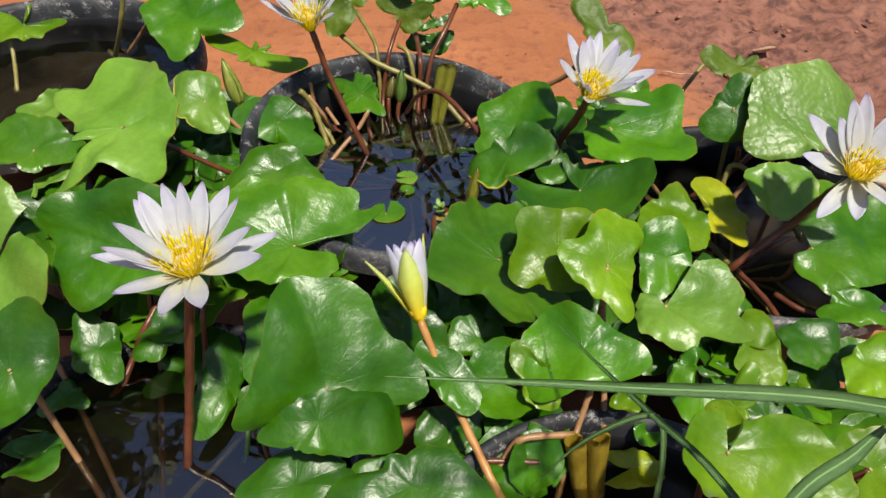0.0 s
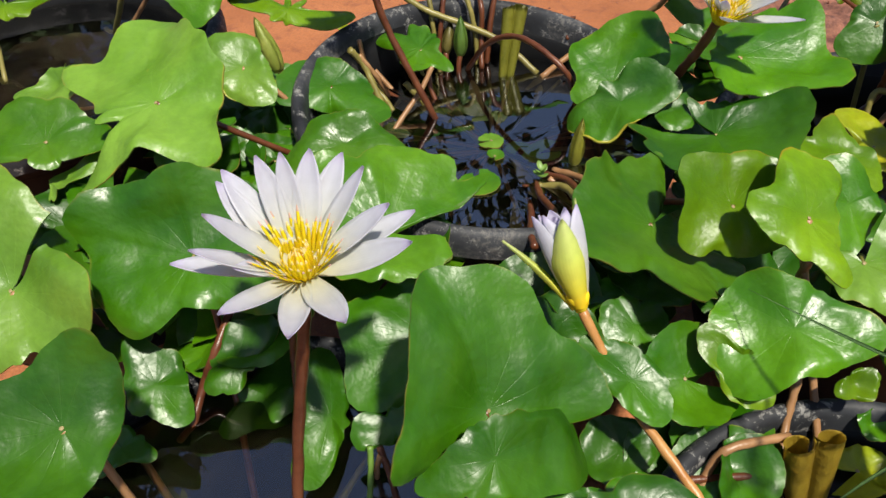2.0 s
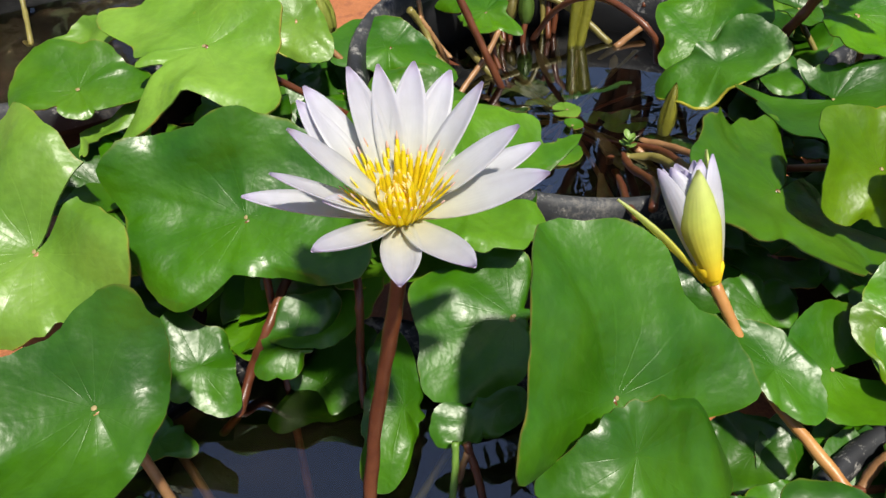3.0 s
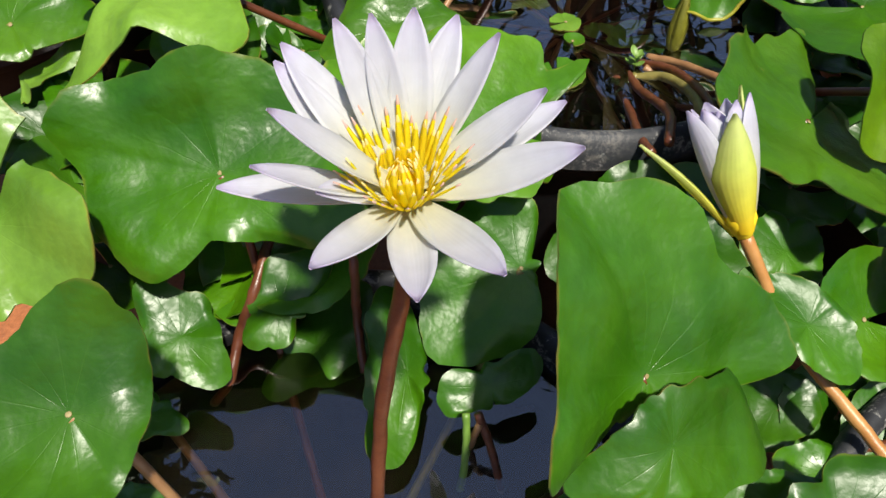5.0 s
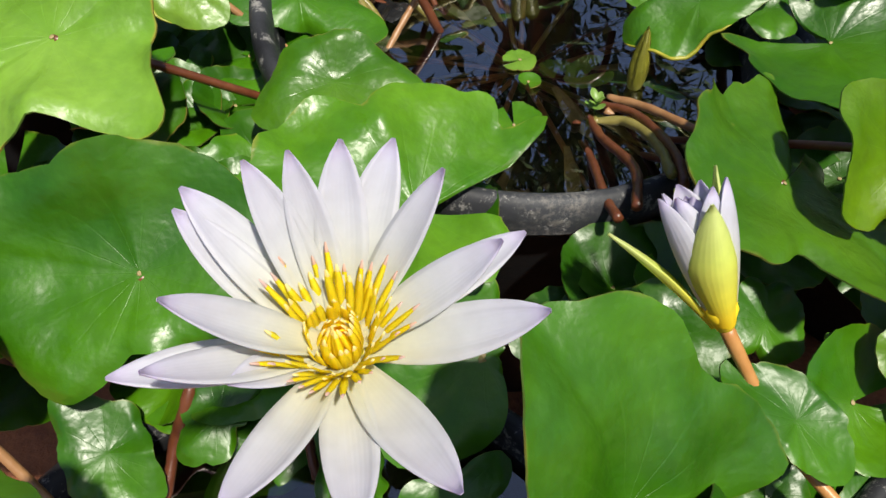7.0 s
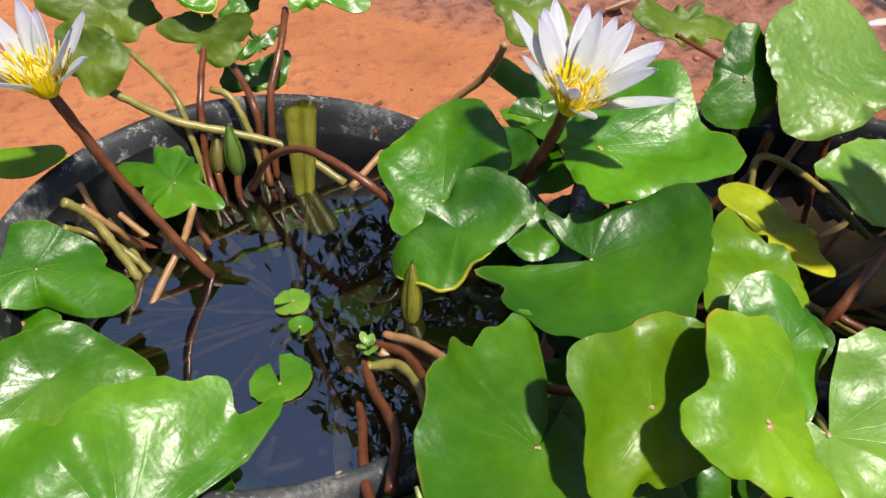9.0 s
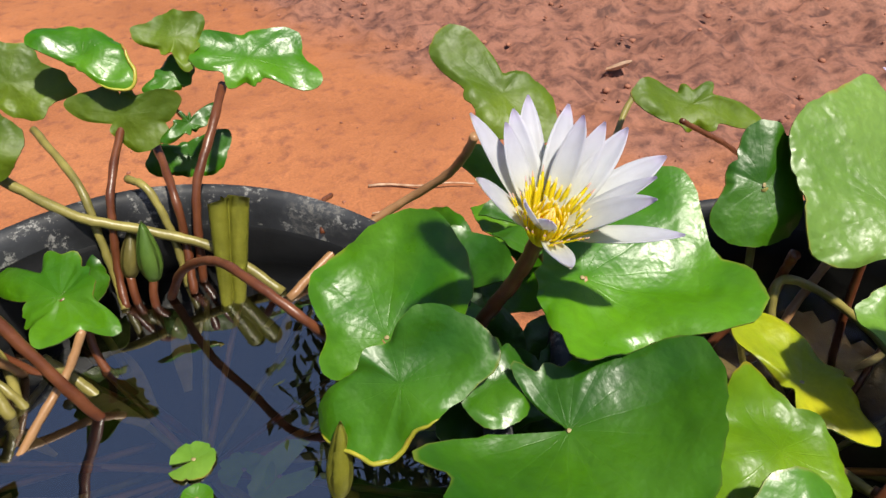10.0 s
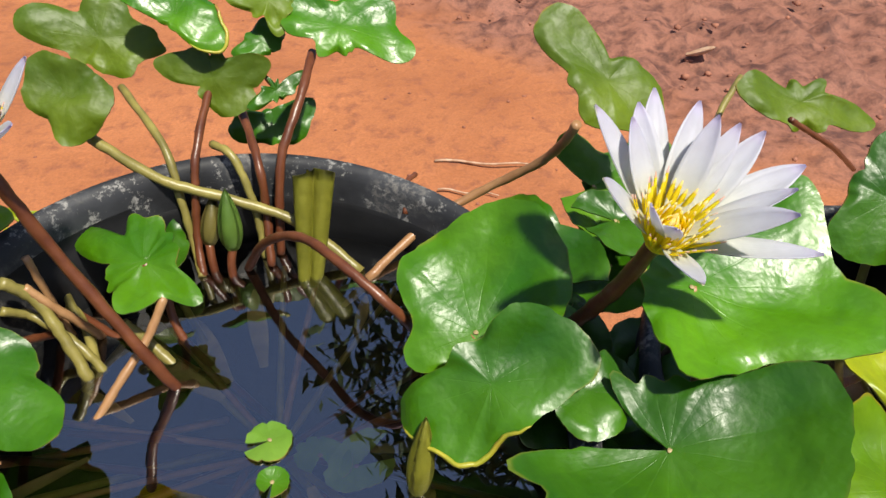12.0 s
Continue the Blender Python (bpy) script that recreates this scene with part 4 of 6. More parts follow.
leaf('y', (0.339, 0.680, 0.310), (0.13, -0.18, 0.97), 121, -360, (0.0394, 0.0161, -0.0014, 0.0035, 0.0078, -0.0034, 0.0010, -0.0030, 0.0016, -0.0026, -0.0017, 0.0005, 0.0033, -0.0030), FLAT, bend=(-0.5, 0.2, -0.8))
leaf('d', (-0.220, 0.813, 0.359), (0.12, -0.32, 0.94), 175, -360, (0.0486, 0.0009, 0.0002, 0.0040, 0.0129, -0.0096, 0.0008, 0.0050, -0.0037, -0.0008, 0.0027, -0.0005, -0.0029, 0.0022), FLAT, bend=(0.4, 0.1, 0.3), heart=False)
leaf('p', (-0.304, 0.792, 0.401), (-0.01, -0.51, 0.86), 136, -360, (0.0395, -0.0021, 0.0015, 0.0050, 0.0069, -0.0021, -0.0032, 0.0013, 0.0020, -0.0013, 0.0012, 0.0007, 0.0013, -0.0008), FLAT, bend=(0.0, -0.0, 0.2), heart=False, rolls=((0.65, 1.00, 0.0014), ))
leaf('g', (-0.200, 0.686, 0.366), (0.00, -0.42, 0.91), -157, -360, (0.0428, 0.0011, 0.0004, 0.0063, 0.0074, -0.0057, 0.0048, 0.0010, 0.0002, -0.0007, 0.0043, -0.0016, 0.0009, 0.0009), FLAT, bend=(0.7, -0.1, 0.1), heart=False, stalk=False)
leaf('l', (0.220, 0.302, 0.374), (0.28, -0.46, 0.84), 55, -327, (0.0494, 0.0160, 0.0040, -0.0018, -0.0123, -0.0113, -0.0070, -0.0033, -0.0002, -0.0002, 0.0000, -0.0002, -0.0017, -0.0024), FLAT, bend=(3.3, -2.7, 2.0))
leaf('m', (0.129, 0.425, 0.349), (-0.28, -0.42, 0.86), 167, -360, (0.0490, -0.0039, 0.0073, -0.0005, 0.0089, 0.0010, -0.0070, 0.0021, 0.0003, 0.0009, -0.0017, -0.0007, 0.0026, -0.0000), FLAT, bend=(0.4, -0.2, 2.5), heart=False, stalk=False)
leaf('m', (0.423, 0.604, 0.317), (0.05, -0.35, 0.93), 108, -269, (0.0787, 0.0386, -0.0150, -0.0098, -0.0081, -0.0000, -0.0018, -0.0019, -0.0026, -0.0027, -0.0056, -0.0022, -0.0017, -0.0012, -0.0008, -0.0015, -0.0014, -0.0022, -0.0023, -0.0015), FLAT, bend=(0.0, 0.0, 0.0))
cup_leaf = leaf('g', (-0.455, 0.658, 0.414), (-0.06, -0.48, 0.88), -166, -360, (0.0425, 0.0126, 0.0003, 0.0004, 0.0069, -0.0039, -0.0024, -0.0003, 0.0032, -0.0042, 0.0007, 0.0015, 0.0005, -0.0019), FLAT, bend=(0.1, -0.7, 0.7))
leaf('u', (-0.158, 0.998, 0.427), (-0.10, -0.80, 0.60), 117, -360, (0.0302, 0.0003, 0.0019, -0.0010, 0.0039, -0.0008, 0.0015, 0.0024, -0.0007, -0.0002, 0.0015, -0.0005, 0.0008, 0.0004, 0.0003, -0.0000, 0.0003, -0.0001), FLAT, bend=(0.0, 0.0, 0.0), heart=False, stalk=False)
leaf('u', (-0.141, 1.072, 0.440), (0.10, -0.80, 0.60), 148, -360, (0.0356, -0.0019, 0.0016, -0.0071, 0.0092, -0.0034, 0.0022, -0.0025, 0.0027, 0.0020, 0.0029, -0.0008, -0.0004, 0.0021, 0.0016, 0.0016, -0.0006, 0.0013), FLAT, bend=(0.0, 0.0, 0.0), heart=False, stalk=False)
leaf('m', (-0.076, 1.041, 0.464), (0.09, -0.59, 0.80), 150, -360, (0.0269, 0.0076, -0.0018, -0.0014, 0.0104, -0.0035, 0.0006, 0.0004, 0.0029, -0.0025, 0.0011, 0.0002, 0.0008, -0.0011, 0.0010, 0.0000, 0.0005, -0.0003), FLAT, bend=(0.0, 0.0, 0.0), heart=False, stalk=False, rolls=((0.38, 0.62, 0.0015), ))
leaf('u', (-0.059, 1.023, 0.419), (-0.15, -0.85, 0.50), 170, -360, (0.0288, 0.0046, -0.0036, 0.0072, 0.0079, 0.0021, 0.0016, -0.0024, 0.0024, 0.0023, 0.0015, -0.0017, 0.0003, 0.0008, 0.0019, -0.0007, -0.0005, -0.0004), FLAT, bend=(0.0, 0.0, 0.0), heart=False, stalk=False)
leaf('d', (-0.012, 1.021, 0.403), (0.20, -0.69, 0.69), -149, -360, (0.0127, -0.0003, -0.0008, 0.0017, 0.0071, -0.0016, 0.0004, 0.0025, 0.0048, -0.0003, -0.0010, -0.0006, 0.0014, -0.0014, -0.0003, 0.0007, 0.0034, 0.0008), FLAT, bend=(0.0, 0.0, 0.0), heart=False, stalk=False)
leaf('d', (-0.020, 1.045, 0.359), (0.00, -0.86, 0.51), 157, -360, (0.0248, -0.0034, -0.0010, -0.0069, 0.0068, 0.0036, 0.0028, 0.0009, -0.0012, 0.0006, 0.0006, 0.0028, 0.0001, 0.0005, -0.0002, 0.0005, 0.0009, 0.0007), FLAT, bend=(0.0, 0.0, 0.0), heart=False, stalk=False)
leaf('m', (0.045, 1.043, 0.441), (0.05, -0.66, 0.75), 127, -360, (0.0356, -0.0003, -0.0034, -0.0146, 0.0009, 0.0049, 0.0012, -0.0017, -0.0008, 0.0040, -0.0002, -0.0018, -0.0017, 0.0007, 0.0038, -0.0017, -0.0010, 0.0000), FLAT, bend=(0.0, 0.0, 0.0), heart=False, stalk=False)
leaf('u', (-0.007, 1.060, 0.461), (0.00, -0.80, 0.60), 166, -360, (0.0230, 0.0026, 0.0008, -0.0002, 0.0017, -0.0001, 0.0049, -0.0018, 0.0004, 0.0010, 0.0007, 0.0007, 0.0018, -0.0017, 0.0009, 0.0004, 0.0002, 0.0007), FLAT, bend=(0.0, 0.0, 0.0), heart=False, stalk=False)
leaf('d', (-0.018, 1.056, 0.430), (0.00, -0.71, 0.71), -161, -360, (0.0163, 0.0016, -0.0006, -0.0016, 0.0036, 0.0004, 0.0023, 0.0005, 0.0012, -0.0003, 0.0005, -0.0000, 0.0016, 0.0004, 0.0004, -0.0002, 0.0007, 0.0000), FLAT, bend=(0.0, 0.0, 0.0), heart=False, stalk=False)
leaf('u', (0.224, 0.920, 0.430), (0.01, -0.65, 0.76), 130, -360, (0.0388, 0.0001, 0.0012, 0.0047, 0.0140, 0.0042, 0.0064, -0.0000, 0.0057, -0.0004, 0.0005, -0.0010, 0.0007, -0.0027, 0.0003, -0.0012, 0.0009, -0.0013), FLAT, bend=(0.0, 0.0, 0.0), heart=False, stalk=False)
leaf('u', (0.448, 0.977, 0.351), (0.03, -0.61, 0.79), 140, -360, (0.0371, -0.0075, -0.0003, -0.0091, 0.0140, 0.0049, -0.0011, -0.0036, 0.0041, 0.0061, 0.0002, -0.0023, -0.0008, 0.0052, 0.0042, -0.0011, -0.0026, 0.0005), FLAT, bend=(0.0, 0.0, 0.0), heart=False, stalk=False)
leaf('d', (0.368, 0.785, 0.393), (-0.20, -0.76, 0.61), -154, -360, (0.0370, -0.0047, 0.0011, -0.0054, 0.0025, 0.0058, 0.0027, 0.0005, 0.0005, 0.0003, 0.0010, 0.0008, 0.0006, 0.0009), FLAT, bend=(0.0, 0.0, 0.0))
leaf('m', (-0.116, 0.888, 0.357), (-0.14, -0.31, 0.94), 139, -360, (0.0354, -0.0007, 0.0044, 0.0049, 0.0079, -0.0048, 0.0027, -0.0014, 0.0045, -0.0012, 0.0011, 0.0003, 0.0064, -0.0019, 0.0012, 0.0022, 0.0029, -0.0006, 0.0012, 0.0015, 0.0024, 0.0011, 0.0009, 0.0017), FLAT, bend=(-0.6, 0.5, 0.1), heart=False)
leaf('p', (-0.460, 0.642, 0.385), (0.00, -0.60, 0.80), -86, 117, (0.0283, -0.0141, 0.0093, -0.0021, -0.0002, 0.0009, -0.0014), (0.0060, 0.0000, 0.0000, 0.0000, 0.0000), lobe_of=cup_leaf)
leaf('p', (-0.455, 0.518, 0.370), (-0.14, -0.51, 0.85), 39, -341, (0.0769, -0.0126, 0.0054, 0.0006, -0.0093, -0.0013, -0.0097, -0.0001, -0.0046, 0.0029, -0.0012), (-0.0004, 0.0020, 0.0041, 0.0050, 0.0049), vee=0.15)
leaf('d', (-0.401, 0.370, 0.255), (0.00, 0.00, 1.00), 171, -292, (0.0287, -0.0037, -0.0081, 0.0048, -0.0002, -0.0005, 0.0008, -0.0019), (0.0060, 0.0000, 0.0000, 0.0000, 0.0000), vee=0.03, stalk=False)
leaf('m', (0.239, 0.558, 0.345), (0.10, -0.45, 0.89), 107, -360, (0.0370, 0.0036, 0.0024, 0.0081, 0.0037, -0.0057, 0.0021, -0.0005, -0.0020, -0.0010, 0.0016, -0.0014, 0.0002, 0.0001, -0.0001, -0.0005), FLAT, bend=(0.0, 0.0, 0.0), heart=False, stalk=False)
leaf('d', (0.372, 0.471, 0.308), (0.10, -0.30, 0.95), 155, -360, (0.0305, -0.0010, -0.0010, -0.0031, -0.0005, 0.0030, 0.0011, 0.0007, -0.0000, 0.0004, 0.0006, -0.0003, 0.0017, 0.0001, -0.0001, -0.0003), FLAT, bend=(0.0, 0.0, 0.0), heart=False, stalk=False)
leaf('g', (0.226, 0.922, 0.335), (0.00, -0.30, 0.95), 126, -288, (0.0546, -0.0011, -0.0109, 0.0001, 0.0010, 0.0093, -0.0008, -0.0021, -0.0034, -0.0014), (0.0060, 0.0000, 0.0000, 0.0000, 0.0000), vee=0.15)
leaf('d', (0.218, 0.864, 0.345), (0.00, -0.30, 0.95), 153, -321, (0.0283, -0.0042, 0.0031, 0.0049, 0.0000, 0.0024), (0.0060, 0.0000, 0.0000, 0.0000, 0.0000), vee=0.22)
leaf('l', (0.273, 0.629, 0.335), (0.00, -0.41, 0.91), -161, -360, (0.0424, 0.0019, 0.0050, -0.0014, 0.0002, -0.0003, 0.0048, 0.0009, 0.0008, -0.0019, -0.0001, 0.0006, 0.0010, 0.0003, 0.0004, 0.0001, 0.0004, -0.0001, 0.0003, 0.0000, 0.0004), (0.0060, 0.0000, 0.0000, 0.0000, 0.0000), heart=False, rough=1.5, stalk=False)
leaf('d', (0.006, 0.394, 0.262), (0.00, -0.30, 0.95), 139, -360, (0.0272, -0.0039, 0.0040, 0.0004, -0.0000, 0.0026, -0.0001, 0.0000, 0.0008, 0.0004, 0.0000, 0.0001, 0.0000, -0.0001, 0.0001, 0.0001, -0.0001, 0.0000, 0.0001, 0.0001, 0.0000), (0.0060, 0.0000, 0.0000, 0.0000, 0.0000), heart=False)
leaf('d', (-0.348, 0.787, 0.330), (0.00, -0.30, 0.95), 143, -306, (0.0327, -0.0020, -0.0064, 0.0060, -0.0010), (0.0060, 0.0000, 0.0000, 0.0000, 0.0000), vee=0.20)
leaf('d', (-0.318, 0.737, 0.320), (0.00, -0.30, 0.95), 160, -288, (0.0345, -0.0060, 0.0037, 0.0070), (0.0060, 0.0000, 0.0000, 0.0000, 0.0000), vee=0.24)
leaf('d', (-0.269, 0.795, 0.320), (0.00, -0.20, 0.98), 162, -318, (0.0465, -0.0083, -0.0023, 0.0077, 0.0058), (0.0060, 0.0000, 0.0000, 0.0000, 0.0000), vee=0.29)
leaf('y', (0.178, 0.363, 0.250), (0.00, 0.00, 1.00), 164, -314, (0.0255, -0.0046, -0.0018, 0.0008, 0.0046), (0.0060, 0.0000, 0.0000, 0.0000, 0.0000), vee=0.15, stalk=False)
leaf('y', (-0.212, 0.966, 0.350), (0.00, -0.20, 0.98), 144, -260, (0.0163, -0.0072, -0.0004, 0.0059, 0.0001), (0.0060, 0.0000, 0.0000, 0.0000, 0.0000), vee=0.19)
leaf('d', (-0.127, 0.957, 0.322), (0.00, -0.30, 0.95), 137, -281, (0.0298, -0.0080, -0.0029, 0.0081, -0.0052, 0.0016), (0.0060, 0.0000, 0.0000, 0.0000, 0.0000), vee=0.29)
leaf('l', (0.339, 0.302, 0.350), (0.00, -0.30, 0.95), 164, -306, (0.0407, -0.0074, -0.0013, -0.0009, 0.0035, 0.0006), (0.0060, 0.0000, 0.0000, 0.0000, 0.0000), vee=0.23)
leaf('p', (0.384, 0.657, 0.360), (0.00, -0.41, 0.91), 150, -360, (0.0394, 0.0022, -0.0072, -0.0031, 0.0023, 0.0009, 0.0023, 0.0002, 0.0005, 0.0000, 0.0004, -0.0001, -0.0001, -0.0002, -0.0001, 0.0001, 0.0001, 0.0000, 0.0000, 0.0000, 0.0002), (0.0060, 0.0000, 0.0000, 0.0000, 0.0000), heart=False, stalk=False)
leaf('p', (-0.477, 0.765, 0.413), (-0.22, -0.28, 0.93), -165, -360, (0.0322, -0.0077, -0.0011, 0.0094, 0.0052, -0.0071, 0.0026, 0.0052, 0.0003, -0.0027, 0.0030, 0.0017, -0.0005, 0.0004, 0.0008, 0.0002, 0.0006, 0.0002, -0.0004, 0.0004, 0.0007), (0.0060, 0.0000, 0.0000, 0.0000, 0.0000), heart=False, stalk=False)
leaf('d', (0.152, 0.742, 0.305), (0.00, -0.35, 0.94), -163, -360, (0.0352, 0.0000, 0.0022, 0.0019, 0.0076, -0.0015, 0.0026, 0.0000, 0.0002, 0.0009, 0.0015, -0.0002, 0.0011, -0.0003, 0.0006, -0.0003, 0.0004, -0.0001, 0.0003, -0.0001, 0.0003), (0.0060, 0.0000, 0.0000, 0.0000, 0.0000), heart=False, stalk=False)
leaf('l', (0.090, 0.415, 0.322), (-0.20, -0.50, 0.84), 124, -360, (0.0221, -0.0037, 0.0018, 0.0051, 0.0098, -0.0031, 0.0011, 0.0009, 0.0041, 0.0018), (0.0060, 0.0000, 0.0000, 0.0000, 0.0000), heart=False, stalk=False)
leaf('l', (0.104, 0.376, 0.248), (0.00, -0.20, 0.98), 163, -360, (0.0161, -0.0026, -0.0003, -0.0037, 0.0036, 0.0017, 0.0007, 0.0015, -0.0007, 0.0022, -0.0006, 0.0007, -0.0002, -0.0002, 0.0004, -0.0004, 0.0003, -0.0002, 0.0001, 0.0003, -0.0001), (0.0060, 0.0000, 0.0000, 0.0000, 0.0000), heart=False, stalk=False)
leaf('m', (0.195, 0.388, 0.270), (0.00, -0.41, 0.91), 149, -360, (0.0132, -0.0003, -0.0005, -0.0009, 0.0001, 0.0003, 0.0006, 0.0004, 0.0002, 0.0002, 0.0002, 0.0001, 0.0002, 0.0001, 0.0001, 0.0000, 0.0000, 0.0000, 0.0000, -0.0000, 0.0000), (0.0060, 0.0000, 0.0000, 0.0000, 0.0000), heart=False, stalk=False)
leaf('l', (0.172, 0.398, 0.312), (0.00, -0.51, 0.86), -167, -360, (0.0136, -0.0019, -0.0003, 0.0006, 0.0032, 0.0003, 0.0014, -0.0006, 0.0011), (0.0060, 0.0000, 0.0000, 0.0000, 0.0000), heart=False, stalk=False)


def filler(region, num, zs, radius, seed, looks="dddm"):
    """Smaller leaves added low among the stalks; their dark greens stand in for the shade in gaps under the big ones.
    """
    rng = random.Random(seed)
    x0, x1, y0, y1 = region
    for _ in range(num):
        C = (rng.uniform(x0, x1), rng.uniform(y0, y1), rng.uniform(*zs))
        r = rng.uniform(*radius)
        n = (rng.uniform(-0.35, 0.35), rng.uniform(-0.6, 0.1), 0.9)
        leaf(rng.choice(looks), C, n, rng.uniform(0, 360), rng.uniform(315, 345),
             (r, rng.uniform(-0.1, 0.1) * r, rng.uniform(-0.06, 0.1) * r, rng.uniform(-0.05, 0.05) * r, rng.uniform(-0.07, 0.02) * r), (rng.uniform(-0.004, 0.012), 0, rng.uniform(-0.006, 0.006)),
             stalk=False, vee=rng.uniform(0.1, 0.35), label="small dark green lily leaf added to fill a shaded gap")


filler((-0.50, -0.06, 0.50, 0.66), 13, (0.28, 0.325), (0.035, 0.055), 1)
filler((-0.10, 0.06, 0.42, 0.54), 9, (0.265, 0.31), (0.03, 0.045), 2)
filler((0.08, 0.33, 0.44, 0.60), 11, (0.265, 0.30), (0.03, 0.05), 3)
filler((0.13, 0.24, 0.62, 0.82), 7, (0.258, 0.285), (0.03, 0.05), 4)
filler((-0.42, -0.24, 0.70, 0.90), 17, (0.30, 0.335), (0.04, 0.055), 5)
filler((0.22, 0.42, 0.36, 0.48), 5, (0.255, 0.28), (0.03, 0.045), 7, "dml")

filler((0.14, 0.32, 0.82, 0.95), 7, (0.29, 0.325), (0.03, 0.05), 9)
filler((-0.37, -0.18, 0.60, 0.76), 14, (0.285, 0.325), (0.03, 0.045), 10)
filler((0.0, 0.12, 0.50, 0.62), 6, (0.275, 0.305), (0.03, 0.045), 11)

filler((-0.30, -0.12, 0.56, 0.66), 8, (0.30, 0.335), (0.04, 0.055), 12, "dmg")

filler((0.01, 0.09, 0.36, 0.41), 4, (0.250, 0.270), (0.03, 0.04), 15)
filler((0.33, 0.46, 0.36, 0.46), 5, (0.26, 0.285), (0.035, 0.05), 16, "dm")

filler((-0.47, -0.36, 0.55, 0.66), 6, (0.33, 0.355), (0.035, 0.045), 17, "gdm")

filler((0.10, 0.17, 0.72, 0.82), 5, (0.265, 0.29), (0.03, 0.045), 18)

# ---- stalks ----
stem("red", 0.0042, (0.868, 1.041, 0.248), (0.87, 1.045, 0.15), (0.875, 1.05, 0.0))
stem('red', .0042, (-0.204, 0.413, 0.458), (-0.209, 0.398, 0.425), (-0.230, 0.390, 0.328), (-0.244, 0.367, 0.250), (-0.261, 0.373, 0.190))
stem('orange', .0038, (-0.022, 0.451, 0.364), (0.003, 0.412, 0.316), (0.029, 0.358, 0.296), (0.048, 0.325, 0.276), (0.065, 0.336, 0.220))
stem('red', .0040, (-0.168, 0.861, 0.462), (-0.147, 0.850, 0.392), (-0.106, 0.823, 0.300), (-0.092, 0.841, 0.250))
stem('red', .0048, (0.173, 0.740, 0.437), (0.162, 0.750, 0.397), (0.150, 0.765, 0.359), (0.151, 0.814, 0.280))
stem('olive', .0032, (-0.132, 1.050, 0.407), (-0.101, 0.985, 0.386), (-0.096, 0.962, 0.349), (-0.094, 0.950, 0.313), (-0.091, 0.929, 0.300))
stem('red', .0032, (-0.062, 1.030, 0.410), (-0.077, 0.980, 0.385), (-0.084, 0.962, 0.357), (-0.090, 0.950, 0.323), (-0.090, 0.930, 0.300))
stem('red', .0034, (-0.043, 1.030, 0.385), (-0.034, 0.966, 0.372), (-0.035, 0.952, 0.333), (-0.038, 0.929, 0.300))
stem('red', .0036, (0.021, 1.044, 0.421), (0.006, 1.000, 0.406), (-0.015, 0.970, 0.376), (-0.024, 0.955, 0.340), (-0.030, 0.942, 0.300))
stem('olive', .0040, (-0.156, 1.000, 0.396), (-0.108, 0.966, 0.371), (-0.062, 0.955, 0.352), (-0.013, 0.940, 0.331), (0.030, 0.905, 0.300))
stem('olive', .0032, (-0.067, 0.990, 0.380), (-0.053, 0.972, 0.379), (-0.045, 0.960, 0.354), (-0.042, 0.950, 0.325), (-0.042, 0.941, 0.300))
stem('olive', .0034, (0.442, 1.060, 0.337), (0.406, 1.030, 0.316), (0.371, 0.990, 0.286), (0.374, 0.965, 0.244), (0.382, 0.950, 0.211), (0.318, 0.839, 0.300))
stem('tan', .0036, (0.190, 0.890, 0.416), (0.185, 0.900, 0.395), (0.174, 0.920, 0.366), (0.135, 0.940, 0.333), (0.086, 0.930, 0.315), (0.033, 0.895, 0.300))
stem('red', .0034, (-0.056, 0.931, 0.300), (-0.036, 0.900, 0.347), (-0.011, 0.870, 0.371), (0.012, 0.830, 0.377), (0.041, 0.800, 0.357), (0.055, 0.815, 0.320))
stem('red', .0034, (0.405, 0.774, 0.330), (0.367, 0.751, 0.310), (0.343, 0.760, 0.280), (0.318, 0.762, 0.240))
stem('tan', .0034, (0.430, 0.761, 0.330), (0.399, 0.752, 0.300), (0.384, 0.748, 0.270), (0.378, 0.761, 0.220))
stem('olive', .0034, (0.362, 0.738, 0.300), (0.372, 0.750, 0.330), (0.400, 0.744, 0.320), (0.437, 0.726, 0.290), (0.460, 0.682, 0.260))
stem('red', .0034, (0.367, 0.752, 0.300), (0.379, 0.756, 0.330), (0.371, 0.744, 0.360))
stem('red', .0026, (0.414, 0.945, 0.356), (0.445, 0.950, 0.335), (0.482, 0.956, 0.310), (0.556, 0.992, 0.250))
stem('tan', .0032, (0.152, 0.467, 0.375), (0.154, 0.472, 0.345), (0.154, 0.450, 0.320), (0.142, 0.417, 0.300), (0.131, 0.396, 0.275), (0.116, 0.363, 0.250), (0.111, 0.350, 0.210))
stem('tan', .0034, (0.122, 0.377, 0.285), (0.076, 0.370, 0.290), (0.061, 0.365, 0.275), (0.045, 0.345, 0.250), (0.036, 0.344, 0.220))
stem('red', .0030, (0.008, 0.356, 0.270), (0.045, 0.359, 0.270), (0.106, 0.359, 0.265))
stem('red', .0042, (0.370, 0.528, 0.280), (0.388, 0.500, 0.270), (0.394, 0.462, 0.260), (0.392, 0.434, 0.250))
stem('red', .0036, (0.349, 0.615, 0.275), (0.368, 0.577, 0.270), (0.375, 0.542, 0.270), (0.379, 0.513, 0.265))
stem('olive', .0034, (0.340, 0.679, 0.260), (0.360, 0.616, 0.260), (0.373, 0.573, 0.260), (0.385, 0.547, 0.255))
stem('red', .0036, (0.390, 0.585, 0.262), (0.413, 0.558, 0.262), (0.457, 0.538, 0.260), (0.499, 0.534, 0.260))
